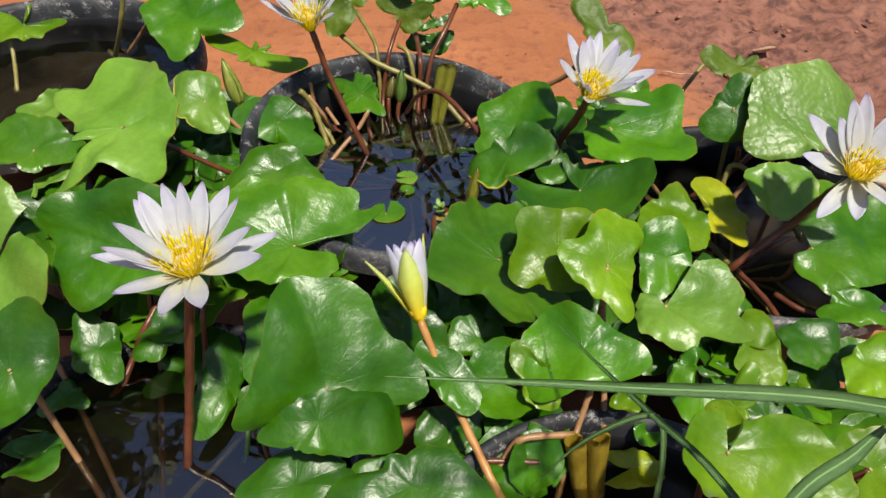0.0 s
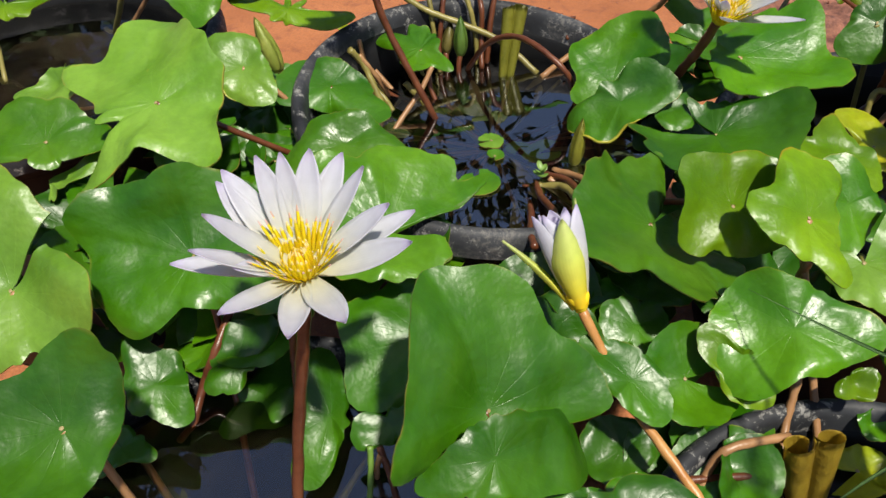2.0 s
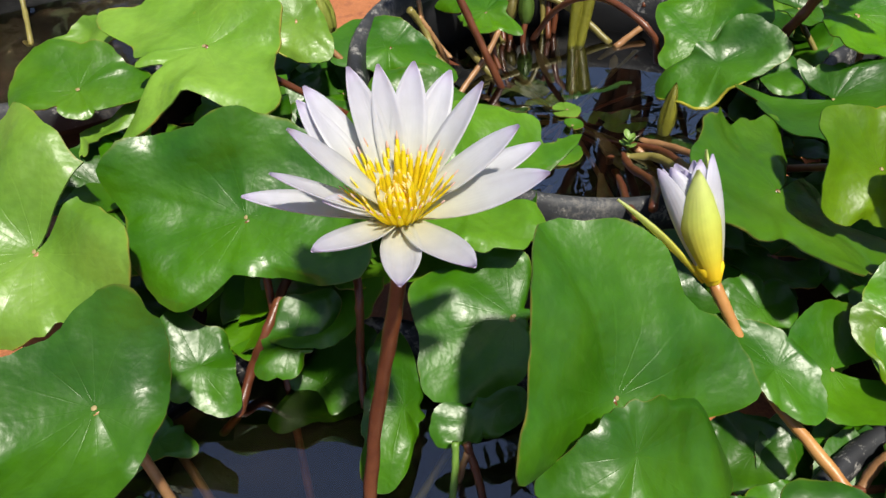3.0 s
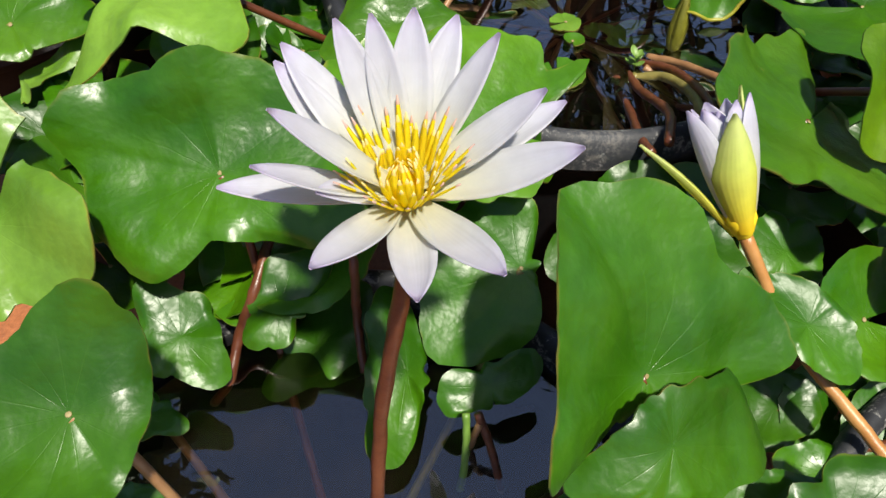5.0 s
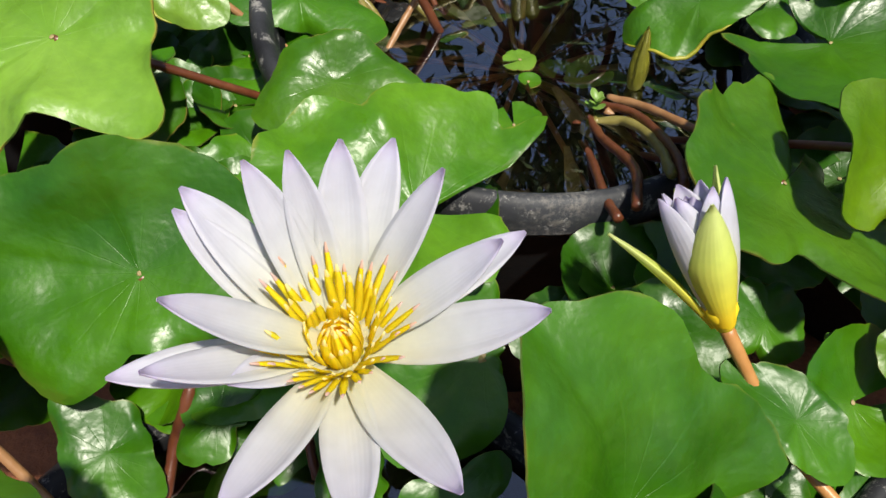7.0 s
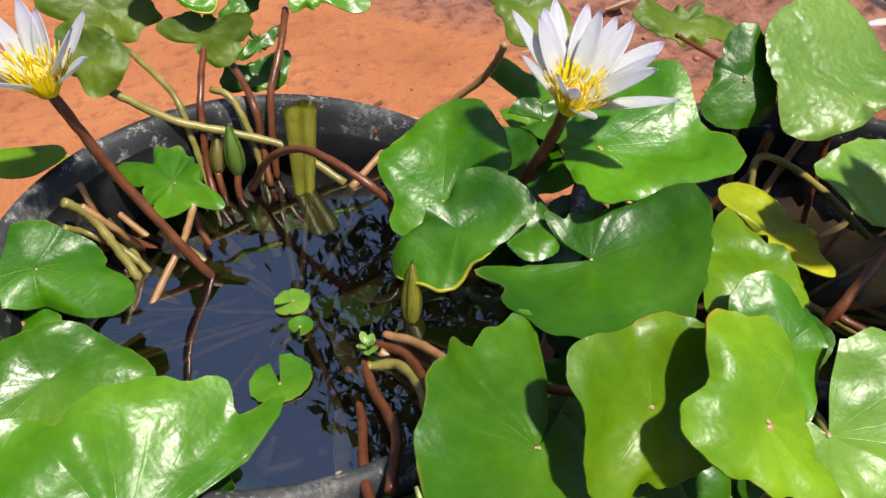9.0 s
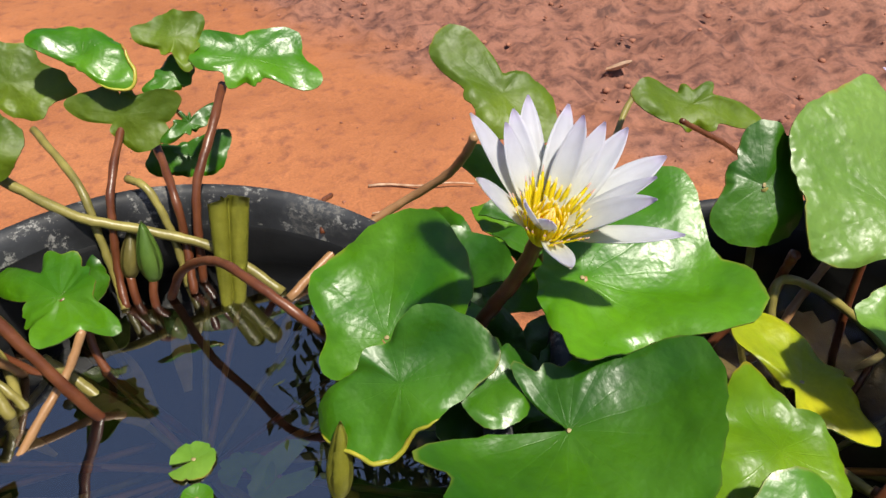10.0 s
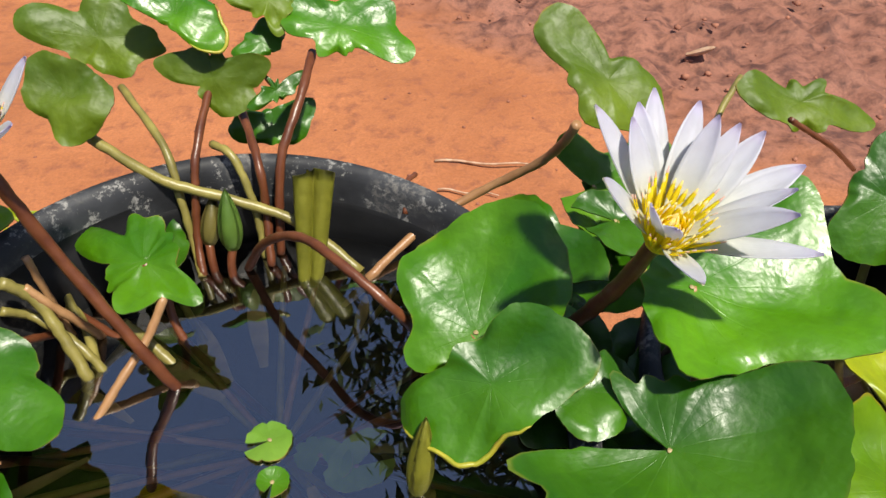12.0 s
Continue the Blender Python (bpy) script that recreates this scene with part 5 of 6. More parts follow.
stem('red', .0036, (-0.297, 0.570, 0.301), (-0.300, 0.530, 0.313), (-0.312, 0.496, 0.300), (-0.328, 0.488, 0.270), (-0.338, 0.464, 0.250), (-0.351, 0.456, 0.220))
stem('red', .0030, (-0.247, 0.530, 0.336), (-0.242, 0.490, 0.334), (-0.246, 0.476, 0.290), (-0.246, 0.453, 0.260))
stem('olive', .0036, (-0.234, 0.967, 0.330), (-0.201, 0.932, 0.315), (-0.172, 0.894, 0.305), (-0.157, 0.844, 0.295))
stem('olive', .0030, (-0.232, 0.955, 0.320), (-0.200, 0.947, 0.325), (-0.175, 0.897, 0.310), (-0.167, 0.890, 0.300))
stem('red', .0030, (-0.243, 0.972, 0.310), (-0.186, 0.914, 0.305), (-0.136, 0.868, 0.295))
stem('olive', .0032, (-0.132, 0.901, 0.290), (-0.149, 0.868, 0.280), (-0.168, 0.840, 0.270))
stem('olive', .0036, (-0.009, 0.680, 0.300), (0.009, 0.673, 0.280), (0.016, 0.661, 0.260))
stem('tan', .0036, (0.003, 0.689, 0.300), (0.019, 0.676, 0.290), (0.028, 0.658, 0.270))
stem('red', .0034, (-0.023, 0.679, 0.300), (-0.023, 0.681, 0.260))
stem('red', .0022, (0.087, 0.965, 0.342), (0.076, 0.945, 0.348), (0.071, 0.930, 0.330))
stem('red', .0044, (0.417, 0.589, 0.423), (0.411, 0.608, 0.385), (0.391, 0.617, 0.335), (0.341, 0.604, 0.290), (0.331, 0.611, 0.260))
stem('red', .0036, (-0.010, 0.692, 0.295), (-0.011, 0.653, 0.305), (-0.009, 0.601, 0.325), (-0.024, 0.558, 0.335))
stem('olive', .0038, (-0.015, 0.682, 0.295), (0.011, 0.668, 0.305), (0.017, 0.627, 0.320), (0.008, 0.581, 0.335))
stem('red', .0034, (-0.024, 0.661, 0.295), (-0.024, 0.639, 0.300), (-0.034, 0.584, 0.320), (-0.036, 0.555, 0.330))
stem('tan', .0034, (0.011, 0.705, 0.298), (0.029, 0.683, 0.305), (0.047, 0.636, 0.320), (0.053, 0.617, 0.325))
stem('red', .0034, (0.000, 0.703, 0.296), (0.019, 0.668, 0.310), (0.020, 0.606, 0.330), (0.012, 0.569, 0.335))
stem('olive', .0040, (-0.197, 0.872, 0.370), (-0.185, 0.875, 0.350), (-0.174, 0.862, 0.325), (-0.163, 0.844, 0.297))
stem('tan', .0030, (-0.188, 0.876, 0.360), (-0.175, 0.874, 0.340), (-0.162, 0.879, 0.310), (-0.159, 0.883, 0.296))
stem('tan', .0026, (-0.187, 0.895, 0.370), (-0.183, 0.890, 0.340), (-0.180, 0.888, 0.305), (-0.182, 0.893, 0.296))
stem('olive', .0032, (-0.207, 0.874, 0.345), (-0.193, 0.880, 0.330), (-0.167, 0.861, 0.315), (-0.153, 0.848, 0.295))
stem('red', .0030, (-0.206, 0.848, 0.335), (-0.196, 0.864, 0.325), (-0.189, 0.887, 0.305), (-0.188, 0.896, 0.296))
stem('olive', .0038, (-0.137, 0.866, 0.325), (-0.124, 0.859, 0.310), (-0.108, 0.844, 0.296))
stem('tan', .0030, (-0.157, 0.806, 0.295), (-0.139, 0.825, 0.310), (-0.119, 0.846, 0.325), (-0.104, 0.862, 0.345))

stem('olive', .0036, (-0.459, 1.006, 0.460), (-0.483, 1.008, 0.400), (-0.527, 1.052, 0.333), (-0.558, 1.102, 0.300))
stem('tan', .003, (-0.448, 1.028, 0.400), (-0.471, 1.047, 0.375), (-0.507, 1.061, 0.336), (-0.533, 1.098, 0.310))
stem('olive', .003, (-0.651, 1.001, 0.385), (-0.644, 0.978, 0.360), (-0.633, 0.938, 0.330), (-0.659, 0.975, 0.300))

stem('green', 0.0024, (-0.185, 0.400, 0.290), (-0.187, 0.388, 0.268), (-0.193, 0.374, 0.235))
stem('red', 0.0026, (-0.178, 0.399, 0.290), (-0.172, 0.386, 0.268), (-0.168, 0.370, 0.235))
stem('tan', 0.0022, (-0.178, 0.394, 0.286), (-0.182, 0.393, 0.270), (-0.184, 0.397, 0.250))

# ---- flowers ----
flower((-0.204, 0.4145, 0.460), (0, -0.15, 1),
       [(-175, 22, 0.0703), (-162, 42, 0.0683), (-179, 53, 0.0683), (138, 33, 0.0690), (134, 35, 0.0723), (113, 46, 0.0695), (94, 47, 0.0680), (76, 43, 0.0692), (63, 31, 0.0718), (40, 40, 0.0696), (21, 12, 0.0723), (10, 36, 0.0679), (-11, 26, 0.0726), (-66, 25, 0.0709), (-90, 23, 0.0667), (-118, 34, 0.0740), (100, 10, 0.0692), (-150, 40, 0.0440)],
       "wide open white water lily, violet petal tips, yellow stamens", seed=3)
flower((0.172, 0.738, 0.436), (0.12, -0.30, 0.94),
       [(121, 33, 0.0744), (170, 43, 0.0650), (90, 29, 0.0687), (82, 26, 0.0784), (66, 34, 0.0723), (57, 47, 0.0648), (43, 40, 0.0674), (29, 37, 0.0720), (7, 30, 0.0766), (-37, 51, 0.0658), (-32, 24, 0.0713), (-110, 37, 0.0628), (-167, 57, 0.0450), (-134, 58, 0.0370), (-14, 44, 0.0647), (107, 39, 0.0617)],
       "half-open white water lily above a leaf, yellow stamens", crown=0.95, seed=5, width=0.0080, sepals=(0, 1, 11))
flower((0.422, 0.589, 0.430), (0, -0.30, 0.95),
       [(95, 49, 0.080), (110, 49, 0.076), (140, 31, 0.080), (129, 47, 0.064), (170, 17, 0.061), (-135, -10, 0.064), (56, 44, 0.060), (-86, 23, 0.060), (18, 37, 0.060), (-23, 19, 0.061), (52, 41, 0.074), (-106, 3, 0.058)],
       "white water lily with long pointed petals, yellow stamens", crown=0.85, seed=7, width=0.0098)
flower((-0.170, 0.862, 0.467), (0, -0.20, 1),
       [(179, 32, 0.065), (173, 45, 0.059), (-17, 53, 0.058), (64, 57, 0.051), (118, 49, 0.056), (-122, 42, 0.058), (-34, 39, 0.058), (88, 55, 0.059), (164, 44, 0.066), (19, 44, 0.060)],
       "white water lily on a tall red stalk", seed=9)

flower((0.868, 1.041, 0.250), (0, -0.20, 1),
       [(138, 17, 0.071), (138, 47, 0.071), (147, 63, 0.069), (139, 32, 0.071), (34, 54, 0.06), (6, 12, 0.069), (-149, 10, 0.069), (-175, 5, 0.071), (-121, 14, 0.069), (80, 45, 0.07), (-40, 20, 0.068)],
       "white water lily far beyond the tubs", seed=11)


BUD_SEPAL = petal_material("bud_sepal", (0.70, 0.78, 0.32), (0.90, 0.70, 0.02))
for node_ in BUD_SEPAL.node_tree.nodes:
    if node_.type == "VALTORGB" and len(node_.color_ramp.elements) == 5:
        for e, c in zip(list(node_.color_ramp.elements)[1:4], ((0.86, 0.80, 0.08), (0.74, 0.82, 0.20), (0.72, 0.80, 0.30))):
            e.color = (*c, 1)
BUD_BASE = plain("bud_base", [(0.3, (0.84, 0.58, 0.01)), (0.7, (0.90, 0.68, 0.03))], 60, 0.4)


def opening_bud(base, axis, L):
    """A bud about to open: white petals held between yellow-green sepals, two of them spreading."""
    ax, u, v = frame_of(axis)
    M = Matrix((u, v, ax)).transposed().to_4x4()
    thing = empty("water_lily_bud", base, "white lily bud opening between yellow-green sepals", "flower bud", "lily buds")
    for i, (az, el, l, w) in enumerate(((35, 79, 0.97, 0.0090), (85, 81, 0.98, 0.0095), (140, 79, 0.97, 0.0090), (192, 75, 1.0, 0.0090), (225, 78, 0.97, 0.0085), (335, 74, 1.0, 0.0105), (305, 77, 0.97, 0.0095), (260, 86, 0.9, 0.009), (60, 87, 0.9, 0.009))):
        bm = petal_mesh(L * l, 1.22 * w, 0.09, 0.7, seed=60 + i)
        bm.transform(M @ pose(0, 0, 0, 0, 0, az) @ pose(0, 0, 0, 0, -el, 0) @ Matrix.Translation((0.004, 0, -0.0035)))
        part("petal", bm, PETAL, thing)
    for i, (az, el, l, w) in enumerate(((268, 74, 0.95, 0.0125), (163, 66, 1.0, 0.0050), (12, 77, 1.08, 0.0060), (90, 78, 0.98, 0.0110))):
        bm = petal_mesh(L * l, w, -0.10 if i == 1 else 0.05, 0.8, 1.25, seed=80 + i, thick=0.0012)
        bm.transform(M @ pose(0, 0, 0, 0, 0, az) @ pose(0, 0, 0, 0, -el, 0) @ Matrix.Translation((0.002, 0, -0.0048)))
        part("sepal", bm, [BUD_SEPAL, BUD_SEPAL], thing, "yellow-green sepal")
    bm = bmesh.new()
    tube(bm, [ax * s for s in (-0.003, 0.002, 0.007, 0.013)], [0.0040, 0.0064, 0.0088, 0.0086], 14)
    part("receptacle", bm, BUD_BASE, thing)
    return thing


opening_bud((-0.022, 0.451, 0.364), (-0.19, 0.60, 0.72), 0.072)


def closed_bud(base, tip, width, material, label, stalk=None):
    """A shut, pointed bud of four sepals lapped edge to edge."""
    base, tip = Vector(base), Vector(tip)
    ax, u, v = frame_of(tip - base)
    L = (tip - base).length
    thing = empty("lily_bud", base, label, "flower bud", "lily buds")
    for k in range(4):
        bm = bmesh.new()
        N, W = 12, 5
        g = {}
        for i in range(N + 1):
            s = i / N
            r = width * (math.sin(math.pi * (0.06 + 0.94 * s) ** 0.8) ** 0.75) * (1 - 0.25 * s) + 0.0004
            for j in range(W + 1):
                a = math.pi / 2 * k + radians(-52 + 104 * j / W)
                rr = r * (1.05 - 0.10 * abs(2 * j / W - 1))
                g[i, j] = bm.verts.new(ax * (L * s) + (u * math.cos(a) + v * math.sin(a)) * rr)
        for i in range(N):
            for j in range(W):
                bm.faces.new((g[i, j], g[i, j + 1], g[i + 1, j + 1], g[i + 1, j]))
        bmesh.ops.solidify(bm, geom=bm.faces[:], thickness=0.0007)
        part("sepal", bm, material, thing)
    if stalk:
        bm = bmesh.new()
        pts = spline([Vector(q) - base for q in stalk], 12)
        tube(bm, pts, [0.0034] * 12, 8)
        part("stalk", bm, STEM["red"], thing)
    return thing


closed_bud((-0.064, 0.935, 0.318), (-0.061, 0.950, 0.364), 0.0095, STEM["green"], "green pointed lily bud just above the water", ((-0.064, 0.935, 0.320), (-0.068, 0.926, 0.300), (-0.066, 0.90, 0.24)))
closed_bud((-0.082, 0.945, 0.318), (-0.072, 0.965, 0.352), 0.008, STEM["olive"], "pale olive lily bud beside stalks", ((-0.082, 0.945, 0.319), (-0.082, 0.935, 0.300), (-0.078, 0.92, 0.25)))
closed_bud((-0.280, 0.860, 0.356), (-0.298, 0.880, 0.415), 0.0115, GREEN_SEPAL, "yellow-green pointed lily bud among leaves", ((-0.280, 0.860, 0.358), (-0.262, 0.85, 0.325), (-0.24, 0.83, 0.27)))


def scroll(base, top, r0, r1, material, label):
    """A young leaf still rolled in from both sides."""
    base, top = Vector(base), Vector(top)
    ax, u, v = frame_of(top - base)
    L = (top - base).length
    bm = bmesh.new()
    N, K = 16, 30
    g = {}
    for i in range(N + 1):
        s = i / N
        r = r0 + (r1 - r0) * s ** 0.8
        for k in range(K + 1):
            c = 2 * k / K - 1
            side = 1 if c >= 0 else -1
            t = abs(c) * 2 * math.pi * 1.15
            rr = r * (1 - 0.45 * abs(c))
            x = side * (r * 0.95 - rr * math.cos(t))
            y = -rr * math.sin(t)
            end = L * s + (0.004 * math.sin(5 * c + 1) if i == N else 0)
            g[i, k] = bm.verts.new(ax * end + u * x + v * y)
    for i in range(N):
        for k in range(K):
            bm.faces.new((g[i, k], g[i, k + 1], g[i + 1, k + 1], g[i + 1, k]))
    bmesh.ops.solidify(bm, geom=bm.faces[:], thickness=0.0009)
    ob = part("rolled_leaf", bm, material, None)
    ob.location = base
    return tagged(ob, label, "leaf", "rolled leaves")


ROLLED = plain("rolled_leaf_skin", [(0.3, (0.20, 0.20, 0.02)), (0.7, (0.34, 0.33, 0.04))], 45, 0.4, 120, 0.003)
ROLLED_YELLOW = plain("rolled_yellow_skin", [(0.3, (0.30, 0.20, 0.02)), (0.7, (0.50, 0.36, 0.04))], 45, 0.4, 120, 0.003)
scroll((-0.012, 0.903, 0.285), (0.006, 0.940, 0.374), 0.0045, 0.0090, ROLLED, "olive-green young lily leaf still rolled up")
scroll((0.140, 0.350, 0.215), (0.131, 0.366, 0.298), 0.007, 0.012, ROLLED_YELLOW, "yellow-brown rolled lily leaf standing in water")

# floating young pads and a sprig of pondweed
leaf("p", (-0.047, 0.764, 0.302), (0.0, -0.02, 1), 200, 338, (0.0145, 0.001, 0.001), (0.0005, 0, 0.0003), stalk=False, floating=True, label="small round pale green pad floating on the water")
leaf("g", (-0.071, 0.686, 0.302), (0.0, 0.0, 1), 100, 340, (0.021, -0.002, 0.003, 0.0, -0.001), (0.001, 0, 0.0005), stalk=False, floating=True, label="oval split green pad floating on the water")
leaf("p", (0.002, 0.735, 0.297), (0.05, 0.0, 1), 40, 320, (0.020, 0.002, 0.003, 0.001, 0.003), (0.001, 0, 0.001), stalk=False, floating=True, label="pale lobed pad just under the water")
leaf("p", (-0.018, 0.748, 0.295), (-0.05, 0.0, 1), 300, 300, (0.016, 0.002, 0.002, 0.003), (0.001, 0, 0.001), stalk=False, floating=True, label="pale lobed pad just under the water")
leaf("g", (-0.047, 0.735, 0.3015), (0.1, -0.1, 1), 260, 335, (0.0095, 0.001, 0.0005), (0.003, 0, 0.001), stalk=False, floating=True, label="small dark cupped pad floating on the water")
leaf('d', (0.135, 0.716, 0.352), (0.05, -0.35, 0.94), 132, -360, (0.0263, 0.0026, 0.0010, 0.0025, -0.0015, -0.0024, -0.0003, -0.0010, 0.0001, -0.0007, 0.0003, 0.0000, 0.0004, -0.0004), FLAT, bend=(0.0, 0.0, 0.0), heart=False, stalk=False)
closed_bud((0.034, 0.710, 0.297), (0.044, 0.726, 0.345), 0.0082, ROLLED, "olive folded leaf tip standing in the water")


def sprig(base, seed):
    rng = random.Random(seed)
    thing = empty("pondweed_sprig", base, "tiny fresh green pondweed sprig on the water", "plant", "pondweed sprigs")
    for k in range(7):
        a = k * 2.4 + rng.uniform(-0.3, 0.3)
        l = rng.uniform(0.006, 0.011)
        bm = petal_mesh(l, l * 0.32, 0.2, 0.3, seed=k + seed)
        bm.transform(Matrix.Translation((0, 0, 0.002 + 0.0015 * k)) @ pose(0, 0, 0, 0, 0, math.degrees(a)) @ pose(0, 0, 0, 0, -rng.uniform(5, 40), 0))
        part("leaflet", bm, [STEM["green"], STEM["green"]], thing)
    bm = bmesh.new()
    tube(bm, [Vector((0, 0, z)) for z in (-0.02, 0, 0.008, 0.013)], [0.0008, 0.0008, 0.0007, 0.0004], 6)
    part("stalk", bm, STEM["green"], thing)


sprig((-0.005, 0.690, 0.300), 3)

# old leaves lying under the water, radiating from the crown
SUNK = plain("sunken_leaf", [(0.3, (0.16, 0.12, 0.045)), (0.7, (0.36, 0.30, 0.13))], 30, 0.7, 80, 0.002)


def sunken(C, num, seed, z, reach):
    rng = random.Random(seed)
    for k in range(num):
        a = 2 * math.pi * (k + rng.uniform(-0.3, 0.3)) / num
        d = rng.uniform(0.25, 0.75) * reach
        l, w = rng.uniform(0.04, 0.08), rng.uniform(0.0035, 0.0075)
        bm = petal_mesh(l, w, rng.uniform(-0.1, 0.1), rng.uniform(-0.3, 0.5), seed=seed * 7 + k)
        ob = part("sunken_leaf", bm, [SUNK, SUNK], None)
        ob.matrix_basis = Matrix.Translation((C[0] + d * math.cos(a), C[1] + d * math.sin(a), z + rng.uniform(-0.022, 0))) @ pose(0, 0, 0, rng.uniform(-15, 15), rng.uniform(-5, 12), math.degrees(a) + rng.uniform(-30, 30))
        tagged(ob, "pale olive old leaf lying under the water", "leaf", "sunken leaves")
    for k in range(num):
        a = 2 * math.pi * (k + rng.uniform(-0.4, 0.4)) / num
        e = Vector((math.cos(a), math.sin(a), 0))
        bm = bmesh.new()
        c0 = Vector((C[0], C[1], z - 0.06))
        pts = spline([c0 + e * 0.012, c0 + e * reach * 0.4 + Vector((0, 0, 0.025)), c0 + e * reach * 0.95 + Vector((0, 0, 0.05 + rng.uniform(-0.01, 0.015)))], 14)
        tube(bm, [p - c0 for p in pts], [0.0026] * 14, 7)
        ob = part("sunken_stalk", bm, STEM[rng.choice(("red", "olive", "tan"))], None)
        ob.location = c0
        tagged(ob, "brownish lily stalk arching under the water", "plant stem", "sunken stalks")


sunken((-0.045, 0.77), 16, 21, 0.286, 0.17)
sunken((0.385, 0.68), 9, 23, 0.238, 0.16)


# ---- grass reaching in over the tubs ----
def grass(points, width, label):
    pts = spline(points, 36)
    bm = bmesh.new()
    rows = []
    for i, p in enumerate(pts):
        s = i / 35
        d = (pts[min(i + 1, 35)] - pts[max(i - 1, 0)]).normalized()
        side = d.cross(Vector((0, -0.6, 0.8))).normalized()
        up = side.cross(d).normalized()
        w = width * min(1, 3.2 * s + 0.04)
        rows.append([bm.verts.new(p - pts[-1] + side * w * c + up * (abs(c) * w * 0.35)) for c in (-1, -0.5, 0, 0.5, 1)])
    for a, b in zip(rows, rows[1:]):
        for k in range(4):
            bm.faces.new((a[k], a[k + 1], b[k + 1], b[k]))
    bmesh.ops.solidify(bm, geom=bm.faces[:], thickness=0.0005)
    thing = empty("grass_blade", pts[-1], label, "grass", "grass blades")
    part("blade", bm, GRASS, thing)
    rib = bmesh.new()
    tube(rib, [p - pts[-1] for p in pts], [max(0.0002, 0.14 * width * min(1, 3.2 * i / 35 + 0.04)) for i in range(36)], 6)
    part("midrib", rib, RIB, thing, "paler rib along the blade")
    return thing


grass(((-0.026, 0.197, 0.600), (0.078, 0.191, 0.600), (0.190, 0.182, 0.598), (0.30, 0.16, 0.57), (0.42, 0.10, 0.45), (0.48, 0.06, 0.0)), 0.0036, "long green grass blade arching over the leaves")
grass(((0.099, 0.448, 0.370), (0.125, 0.350, 0.415), (0.138, 0.275, 0.460), (0.156, 0.194, 0.500), (0.20, 0.08, 0.48), (0.24, 0.0, 0.26), (0.25, -0.03, 0.0)), 0.0026, "thin green grass blade leaning over the tub")
grass(((0.067, 0.281, 0.360), (0.10, 0.282, 0.42), (0.138, 0.275, 0.460), (0.148, 0.262, 0.43), (0.150, 0.240, 0.34), (0.16, 0.20, 0.24)), 0.0022, "thin green grass blade bent at a node")
grass(((0.225, 0.205, 0.560), (0.190, 0.180, 0.567), (0.147, 0.150, 0.550), (0.13, 0.08, 0.46), (0.12, -0.02, 0.0)), 0.0042, "broad dark grass blade bowing down")


# ---- unseen trees added beyond the yard, to darken what the water mirrors ----
BARK = plain("bark", [(0.3, (0.07, 0.05, 0.035)), (0.7, (0.16, 0.12, 0.085))], 12, 0.85, 30, 0.02)
FOLIAGE = plain("tree_foliage", [(0.3, (0.035, 0.075, 0.015)), (0.7, (0.075, 0.135, 0.030))], 3, 0.6, 0)


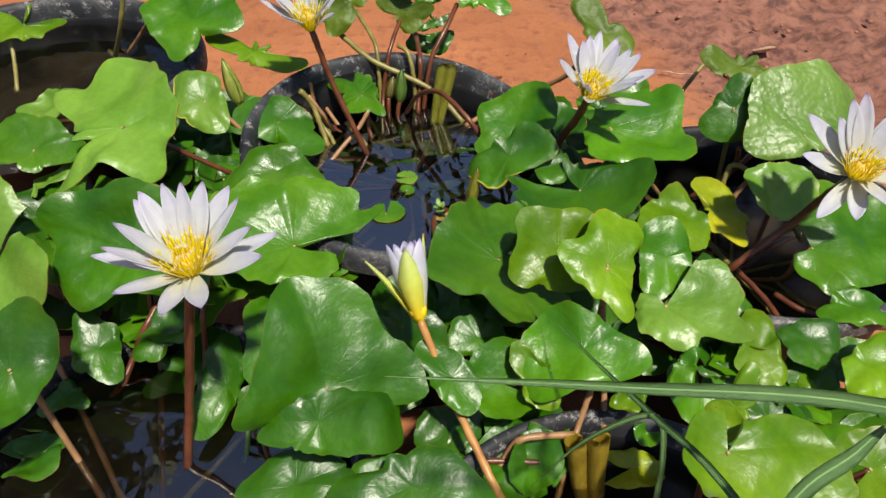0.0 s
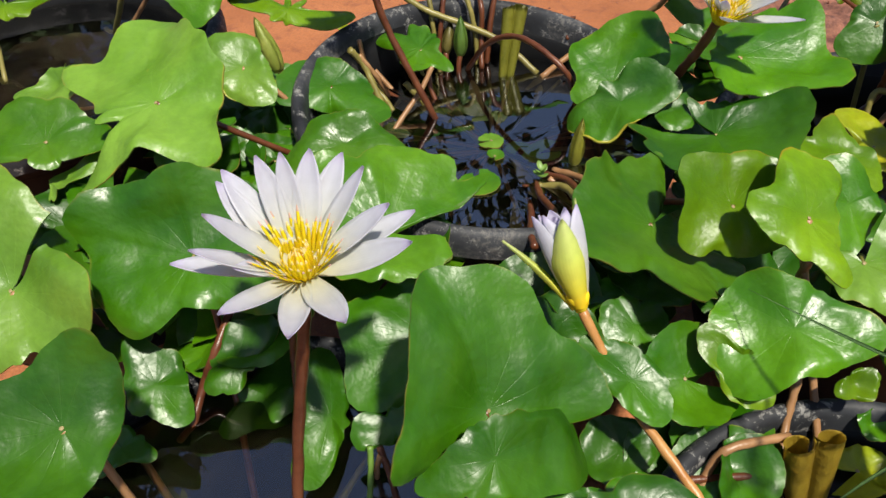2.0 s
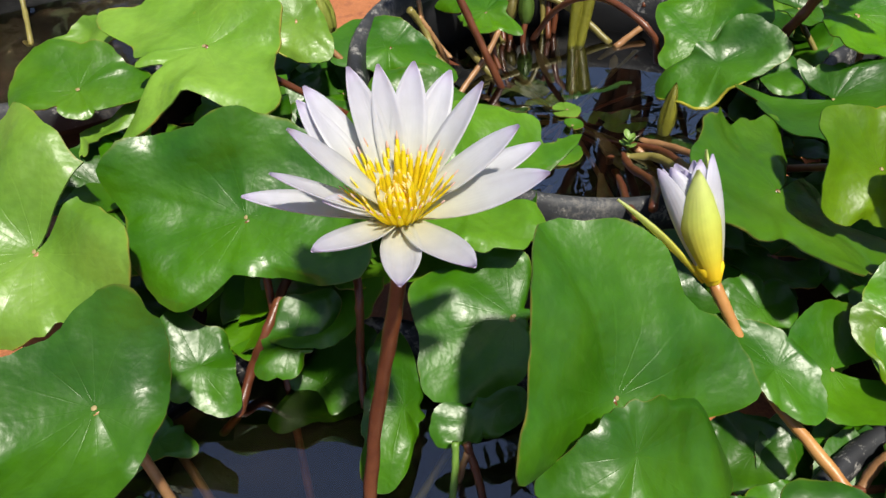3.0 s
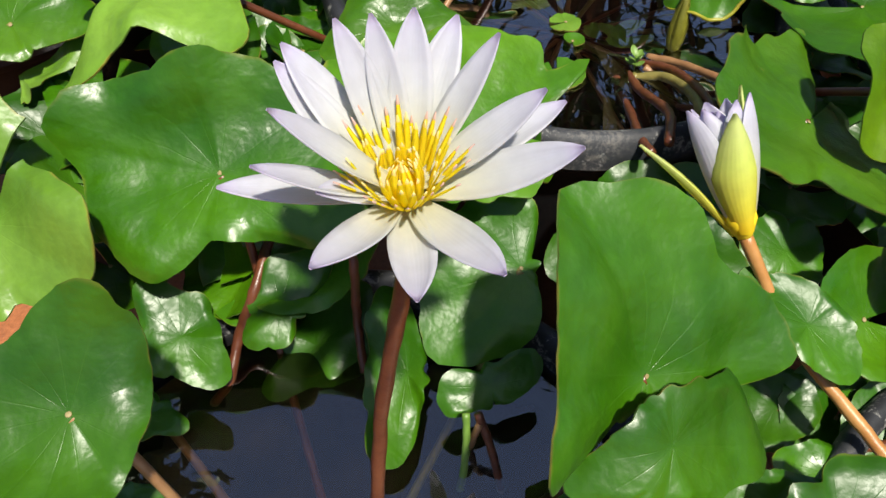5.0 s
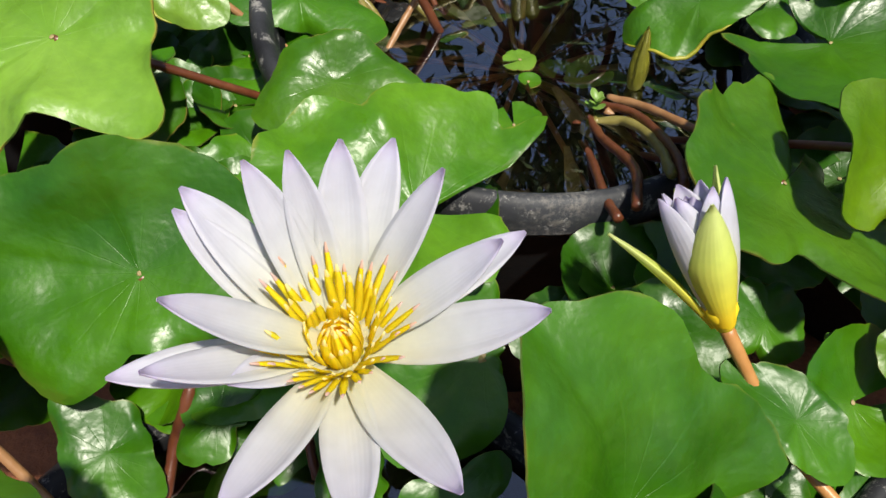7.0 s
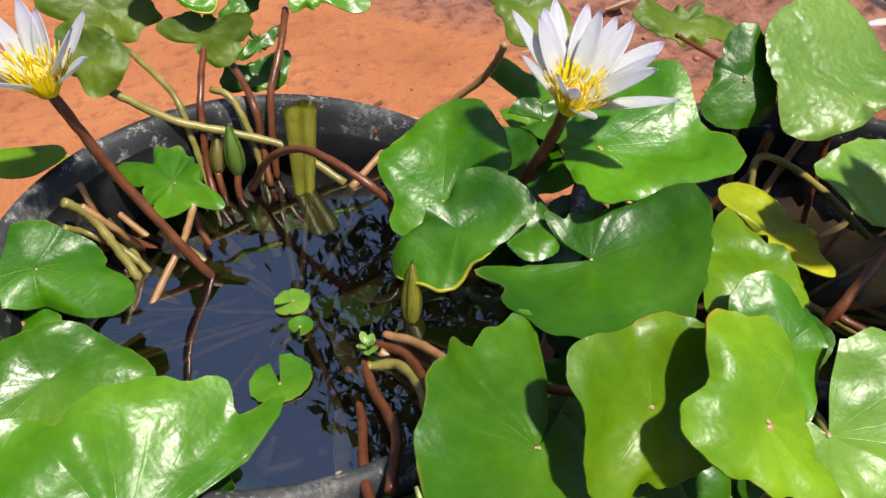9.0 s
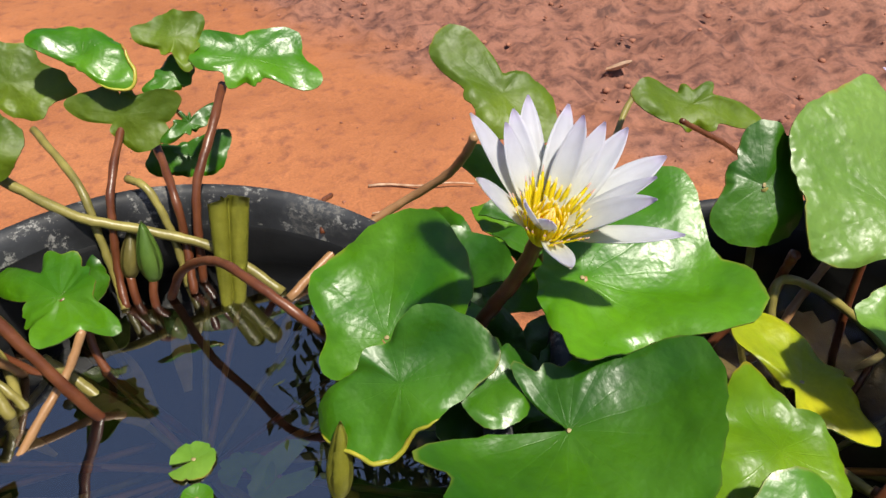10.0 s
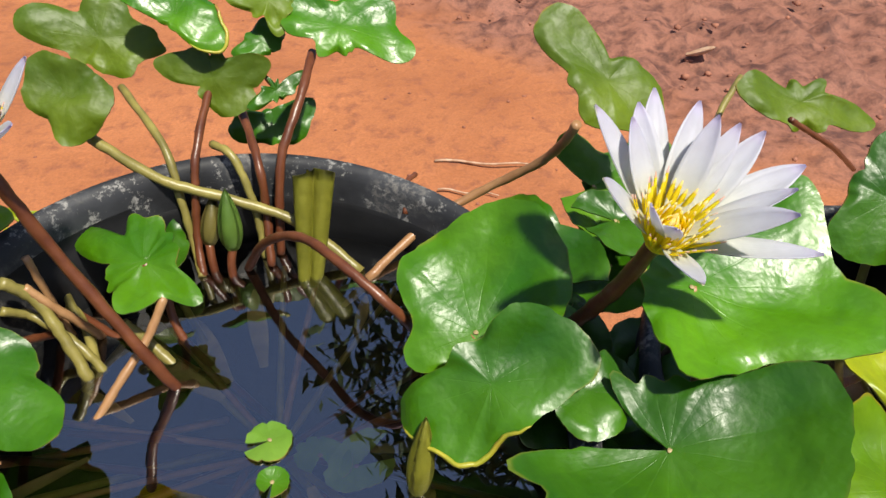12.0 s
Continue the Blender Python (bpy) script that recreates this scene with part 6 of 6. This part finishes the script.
def unseen_tree(x, y, height, radius, crown_height, seed):
    """An unseen tree added to block the mirrored sky: a tapered trunk with forking limbs and an uneven crown of
    separate leaf clumps.
    """
    rng = random.Random(seed)
    thing = empty("unseen_tree", (x, y, 0), "broad green tree added out of view to darken the water's mirror", "tree", "garden trees")
    fork = height - 2 * crown_height * 0.82
    bm = bmesh.new()
    trunk = spline([(0, 0, -0.05), (rng.uniform(-0.1, 0.1), rng.uniform(-0.1, 0.1), fork * 0.6), (rng.uniform(-0.2, 0.2), rng.uniform(-0.2, 0.2), fork + crown_height * 0.5)], 14)
    tube(bm, trunk, [0.17 * radius / 2.4 * (1.15 - 0.6 * i / 13) for i in range(14)], 10)
    part("trunk", bm, BARK, thing)
    ends = []
    for k in range(9):
        a, e = 2.4 * k + rng.uniform(-0.3, 0.3), rng.uniform(0.1, 0.95)
        start = trunk[rng.randrange(8, 14)]
        end = Vector((math.cos(a) * radius * 0.72 * (1 - 0.5 * e), math.sin(a) * radius * 0.72 * (1 - 0.5 * e), height - 2 * crown_height + 2 * crown_height * (0.25 + 0.6 * e)))
        mid = start.lerp(end, 0.5) + Vector((0, 0, rng.uniform(-0.1, 0.3)))
        bm = bmesh.new()
        tube(bm, spline([start, mid, end], 9), [0.06 * radius / 2.4 * (1.1 - 0.1 * i) for i in range(9)], 7)
        part("limb", bm, BARK, thing)
        ends.append(end)
    verts, faces = [], []
    for end in ends + [Vector((rng.uniform(-0.6, 0.6) * radius, rng.uniform(-0.6, 0.6) * radius, height - crown_height * rng.uniform(0.4, 1.6))) for _ in range(14)]:
        size = radius * rng.uniform(0.26, 0.46)
        for _ in range(230):
            d = Vector((rng.gauss(0, 1), rng.gauss(0, 1), rng.gauss(0, 0.8))).normalized() * size * rng.uniform(0.55, 1.05)
            c = end + d
            u = Vector((rng.gauss(0, 1), rng.gauss(0, 1), rng.gauss(0, 0.6))).normalized()
            v = u.orthogonal().normalized()
            l = rng.uniform(0.08, 0.15) * (0.6 + radius / 5)
            base = len(verts)
            verts += [c - u * l, c + v * l * 0.42 + u * l * 0.1, c + u * l, c - v * l * 0.42 + u * l * 0.1]
            faces.append((base, base + 1, base + 2, base + 3))
    me = bpy.data.meshes.new("crown")
    me.from_pydata([tuple(q) for q in verts], [], faces)
    me.materials.append(FOLIAGE)
    crown = new("crown", me)
    crown.parent = thing
    return thing


for x, y, height, radius, crown_height, seed in ((-5.2, 3.2, 10.6, 2.7, 3.6, 47), (2.0, 6.8, 9.0, 2.7, 3.0, 41), (5.4, 5.2, 7.2, 2.6, 2.6, 42), (-4.6, 6.8, 4.6, 1.8, 1.7, 43), (-1.8, 9.0, 4.2, 1.7, 1.6, 44), (-7.2, 4.2, 5.4, 2.2, 2.0, 45), (7.4, 2.6, 6.5, 2.4, 2.3, 46)):
    unseen_tree(x, y, height, radius, crown_height, seed)


# ---- bits lying about ----
DRY = plain("dry_leaf", [(0.3, (0.30, 0.15, 0.08)), (0.7, (0.55, 0.38, 0.26))], 60, 0.7, 200, 0.001)
SHRIVELLED = plain("shrivelled_leaf", [(0.3, (0.10, 0.03, 0.015)), (0.7, (0.28, 0.10, 0.05))], 90, 0.5, 250, 0.002)
closed_bud((0.150, 0.773, 0.326), (0.106, 0.757, 0.322), 0.0065, SHRIVELLED, "reddish-brown shrivelled end of a lily leaf")
bm = petal_mesh(0.060, 0.012, 0.25, 0.9, seed=4, thick=0.001)
dry = part("dry_leaf", bm, [DRY, DRY], None)
dry.matrix_basis = Matrix.Translation((0.815, 1.735, 0.012)) @ pose(0, 0, 0, 0, -12, -40)
tagged(dry, "small pale dry curled leaf lying on the soil", "leaf")
for a, b, r0 in (((0.214, 1.483, 0.006), (0.386, 1.421, 0.008), 0.0028), ((0.20, 1.40, 0.006), (0.29, 1.36, 0.007), 0.002), ((0.55, 1.62, 0.012), (0.63, 1.60, 0.014), 0.002)):
    bm = bmesh.new()
    a, b = Vector(a), Vector(b)
    pts = [a.lerp(b, k / 9) - a + Vector((0, 0.004 * math.sin(k * 1.1), 0)) for k in range(10)]
    tube(bm, pts, [r0 * (1 - 0.06 * k) for k in range(10)], 7)
    twig = part("twig", bm, DRY, None)
    twig.location = a
    tagged(twig, "thin dry twig lying on the red soil", "twig", "twigs")
